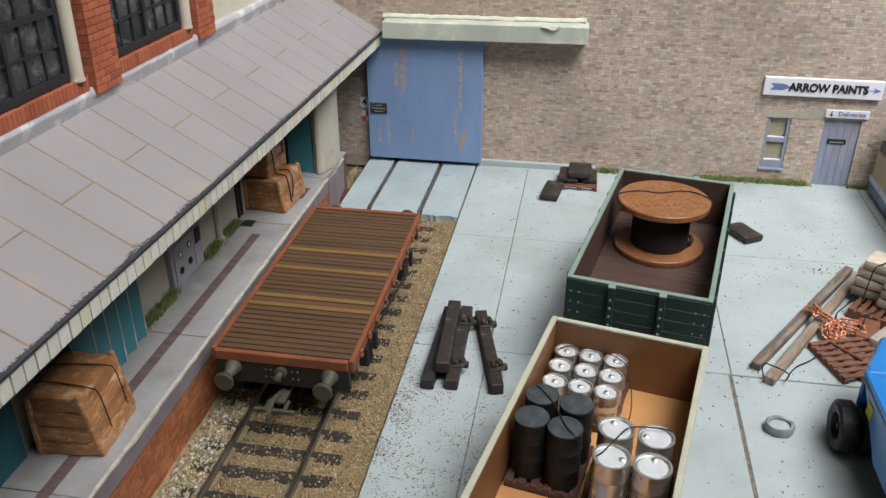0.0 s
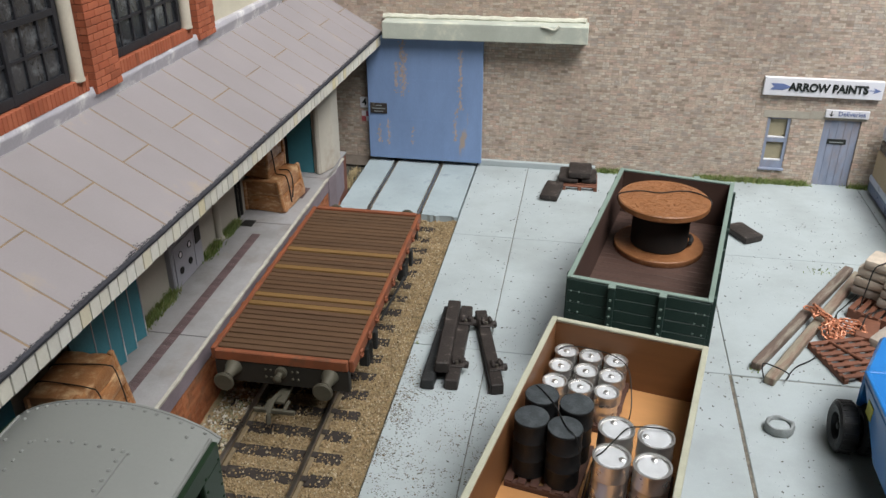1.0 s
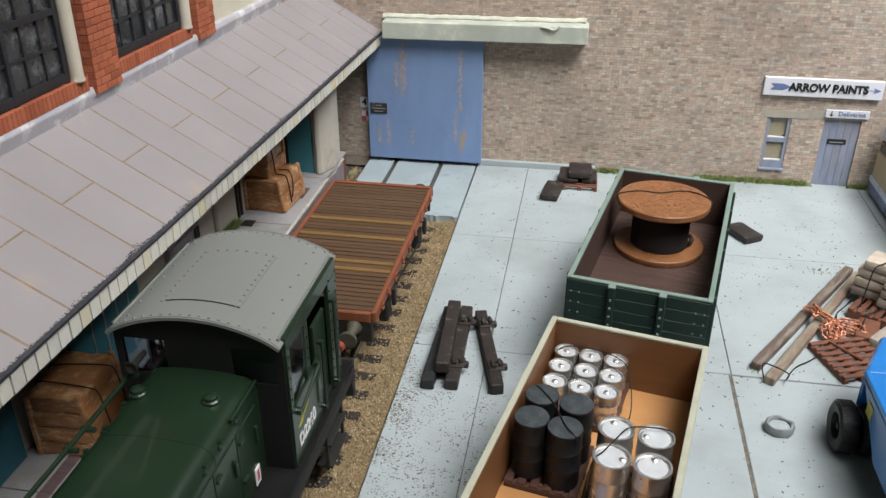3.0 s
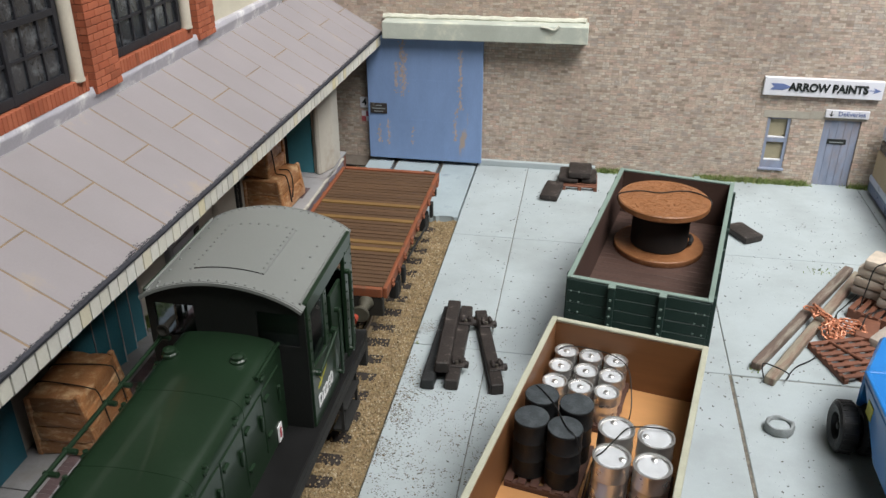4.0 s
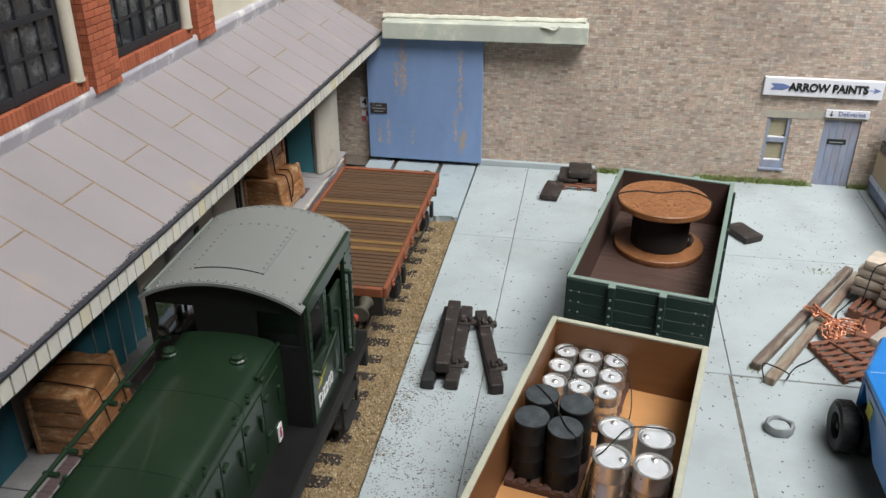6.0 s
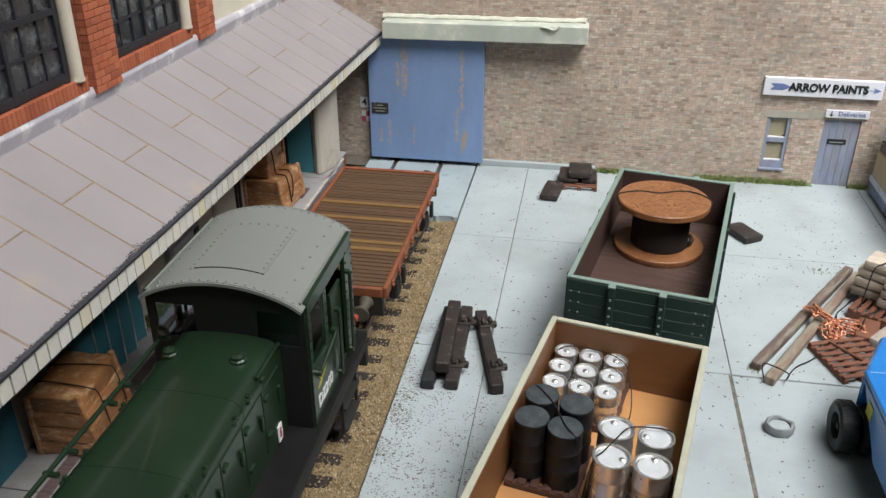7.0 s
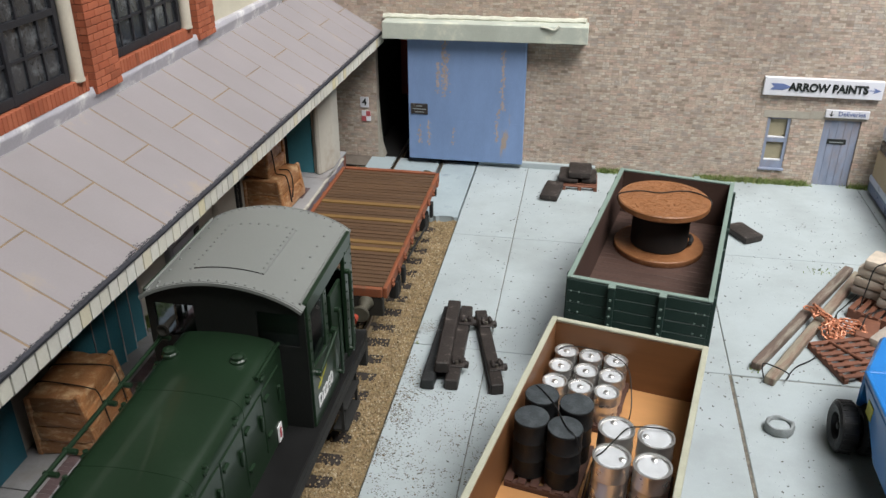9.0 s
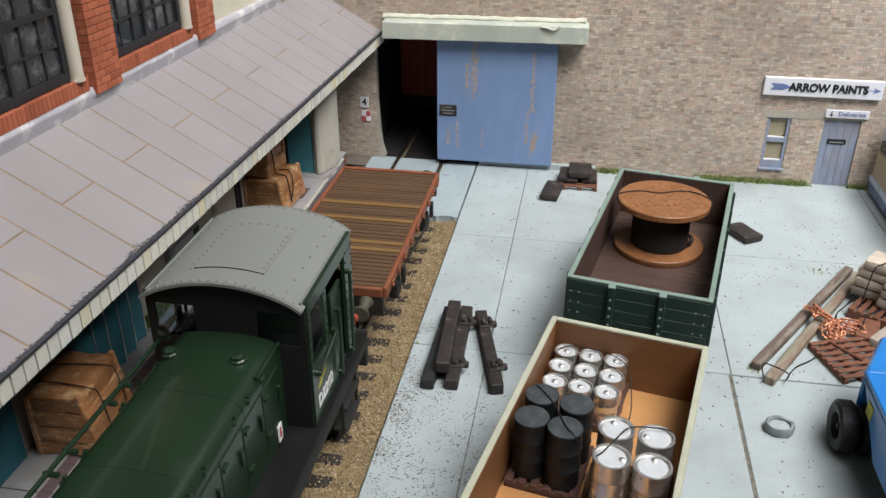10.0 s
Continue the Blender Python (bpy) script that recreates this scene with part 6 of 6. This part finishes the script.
part("coach_roof", box(B(), (-0.1, -0.1, 19.4), (28.1, 110.1, 26.0), bev=2.2, seg=3), CAR_PALE, bus, smooth=True)
for y in (12, 90):
    for x in (1.6, 26.4):
        part("wheel", cyl(B(), (x, y, 3.4), 3.4, 3, "x", 24, bev=0.3), TYRE, bus)


# ---- grass, scatter and grit ----
def tufts(name, spots, label, material, seed, h=(0.6, 1.8)):
    rnd = random.Random(seed)
    V, F = [], []
    for x, y, z, rx, ry, n in spots:
        for k in range(n):
            px, py = x + rnd.gauss(0, rx), y + rnd.gauss(0, ry)
            hh, r, a = rnd.uniform(*h), rnd.uniform(0.1, 0.26), rnd.uniform(0, 6.28)
            lx, ly = rnd.gauss(0, 0.5) * hh, rnd.gauss(0, 0.5) * hh
            o = len(V)
            for i in range(3):
                V.append(((px + r * math.cos(a + 2.1 * i)) * MM, (py + r * math.sin(a + 2.1 * i)) * MM, (z - 0.05) * MM))
            V.append(((px + lx) * MM, (py + ly) * MM, (z + hh) * MM))
            F += [(o, o + 1, o + 3), (o + 1, o + 2, o + 3), (o + 2, o, o + 3)]
    me = bpy.data.meshes.new(name)
    me.from_pydata(V, [], F)
    me.materials.append(material)
    return tagged(new(name, me), label, "grass", kind="stuff")


spots = [(x, WALL_Y - 0.9, 0, 1.4, 0.7, 60) for x in list(np.arange(8, 16, 1.6)) + list(np.arange(43, 80, 1.5)) + [96, 97.5, 99, 100.2]]
spots += [(x, WALL_Y - 1.6, 0, 1.2, 0.5, 22) for x in (63, 66, 70, 74, 77)]
tufts("wall_grass", spots, "green grass growing along the foot of wall", GRASS, 1, (0.7, 2.4))
spots = [(-94.5 + 0.4 * math.sin(y), y, PZ, 0.6, 1.0, 75) for y in list(np.arange(147, 163, 1.4)) + list(np.arange(181, 190, 1.3)) + list(np.arange(194, 203, 1.3))]
tufts("platform_grass", spots, "green grass tufts between platform and wall", GRASS, 2, (0.6, 2.3))
spots = [(44.8, 175.5, 0, 0.7, 0.9, 26), (72.0, 228.0, 0, 2.6, 1.2, 40), (-31.2, 172.5, 0, 0.8, 0.6, 16), (-36.5, 172.0, 0, 0.3, 0.5, 10)]
tufts("yard_weeds", spots, "small green weeds in the concrete joints", GRASS, 3, (0.2, 0.8))
tufts("straw_heap", [(-81.5 - 0.1 * k, 264 + 2.4 * k, -2.0, 0.9, 1.2, 45) for k in range(9)], "tan dry scatter beside the platform end", STRAW, 4, (0.5, 1.8))


def grit(name, n, seed, material, label, pick):
    rnd = random.Random(seed)
    V, F = [], []
    tri = [(0, 2, 4), (2, 1, 4), (1, 3, 4), (3, 0, 4)]
    for k in range(n):
        x, y, s = pick(rnd)
        o = len(V)
        a = rnd.uniform(0, 3.14)
        for dx, dy in ((1, 0), (-1, 0), (0, 0.6), (0, -0.6)):
            r = s * rnd.uniform(0.6, 1.2)
            V.append(((x + r * (dx * math.cos(a) - dy * math.sin(a))) * MM, (y + r * (dx * math.sin(a) + dy * math.cos(a))) * MM, 0.00001))
        V.append((x * MM, y * MM, s * 0.4 * MM))
        F += [tuple(o + i for i in t) for t in tri]
    me = bpy.data.meshes.new(name)
    me.from_pydata(V, [], F)
    me.materials.append(material)
    return tagged(new(name, me), label, "grit", kind="stuff")


def anywhere(rnd):
    while True:
        x, y = rnd.uniform(-37, 105), rnd.uniform(112, 290)
        if noise.noise(Vector((x * 0.05, y * 0.05, 2))) > rnd.uniform(-0.7, 0.5):
            return x, y, rnd.choice((0.12, 0.16, 0.2, 0.3, 0.42)) * rnd.uniform(0.6, 1.2)


def by_track(rnd):
    while True:
        x, y = -37.5 + abs(rnd.gauss(0, 3 if rnd.random() < 0.4 else 12)), rnd.uniform(112, 184)
        if noise.noise(Vector((x * 0.16, y * 0.16, 7))) > rnd.uniform(-0.15, 0.45):
            return x, y, rnd.uniform(0.05, 0.2) * rnd.choice((1, 1, 1.8))


grit("yard_grit", 2600, 5, JOINT, "dark grit and flecks on the concrete", anywhere)
grit("yard_grit", 1800, 6, JOINT_TAN, "dark grit swept off the ballast", by_track)
def near_front(rnd):
    while True:
        x, y = -37.3 + 26 * rnd.random() ** 1.6, 112 + 42 * rnd.random() ** 1.3
        if noise.noise(Vector((x * 0.2, y * 0.2, 4))) > rnd.uniform(-0.35, 0.4):
            return x, y, rnd.uniform(0.1, 0.3)


grit("yard_grit", 1300, 8, JOINT_GREY, "grey-brown grit in loose patches", near_front)
grit("yard_grit", 800, 7, JOINT, "dark grit beside the track", by_track)

# ---- the bricks of the back wall that stand nearest the yard ----
proto = None
for a, b, c, d in BACK_BRICKS:
    m = P(a, WALL_Y, c)
    if proto is None:
        proto = part("brick", box(B(), (0, -0.1, 0), (2.22, 0.3, 0.77)), BRICK_BUFF_ONE, back, m=m)
    else:
        copy_part(proto, m)


# ---- what moves ----
def motions():
    ly = [(0.0, 53.5), (0.5, 68.4), (1.0, 83.6), (1.5, 100.0), (2.0, 114.2), (2.2, 118.7), (2.3, 120.7), (2.5, 125.6), (2.7, 130.2),
          (3.0, 136.8), (3.3, 142.2), (3.6, 146.2), (3.8, 147.7), (4.0, 148.0), (10.0, 148.0)]
    walk(loco, [(t, P(-59.55 - 0.75 * min(1, max(0, (3.0 - t))), y, 0)) for t, y in ly])
    wy = [(0.0, 0.0), (2.0, 0.0), (2.1, 0.0), (2.2, 1.3), (2.3, 3.4), (2.5, 8.3), (2.7, 12.9), (3.0, 19.5), (3.3, 24.9), (3.6, 28.9), (3.8, 30.4), (4.0, 30.7), (10.0, 30.7)]
    walk(wagon, [(t, P(-59.3, 176.6 + d, 0)) for t, d in wy])
    dx = [(0.0, 0, 0), (6.8, 0, 0), (7.0, 0.5, 0.1), (7.2, 0.9, 0.4), (7.5, 1.7, 0.9), (8.0, 5.3, 1.0), (8.5, 9.9, 0.9), (9.0, 15.2, 0.6), (9.5, 21.0, 0.6), (10.0, 25.8, 0.7)]
    walk(door_sliding, [(t, P(-57.0 + x, WALL_Y - 3.2, 1.4 + z)) for t, x, z in dx])


motions()
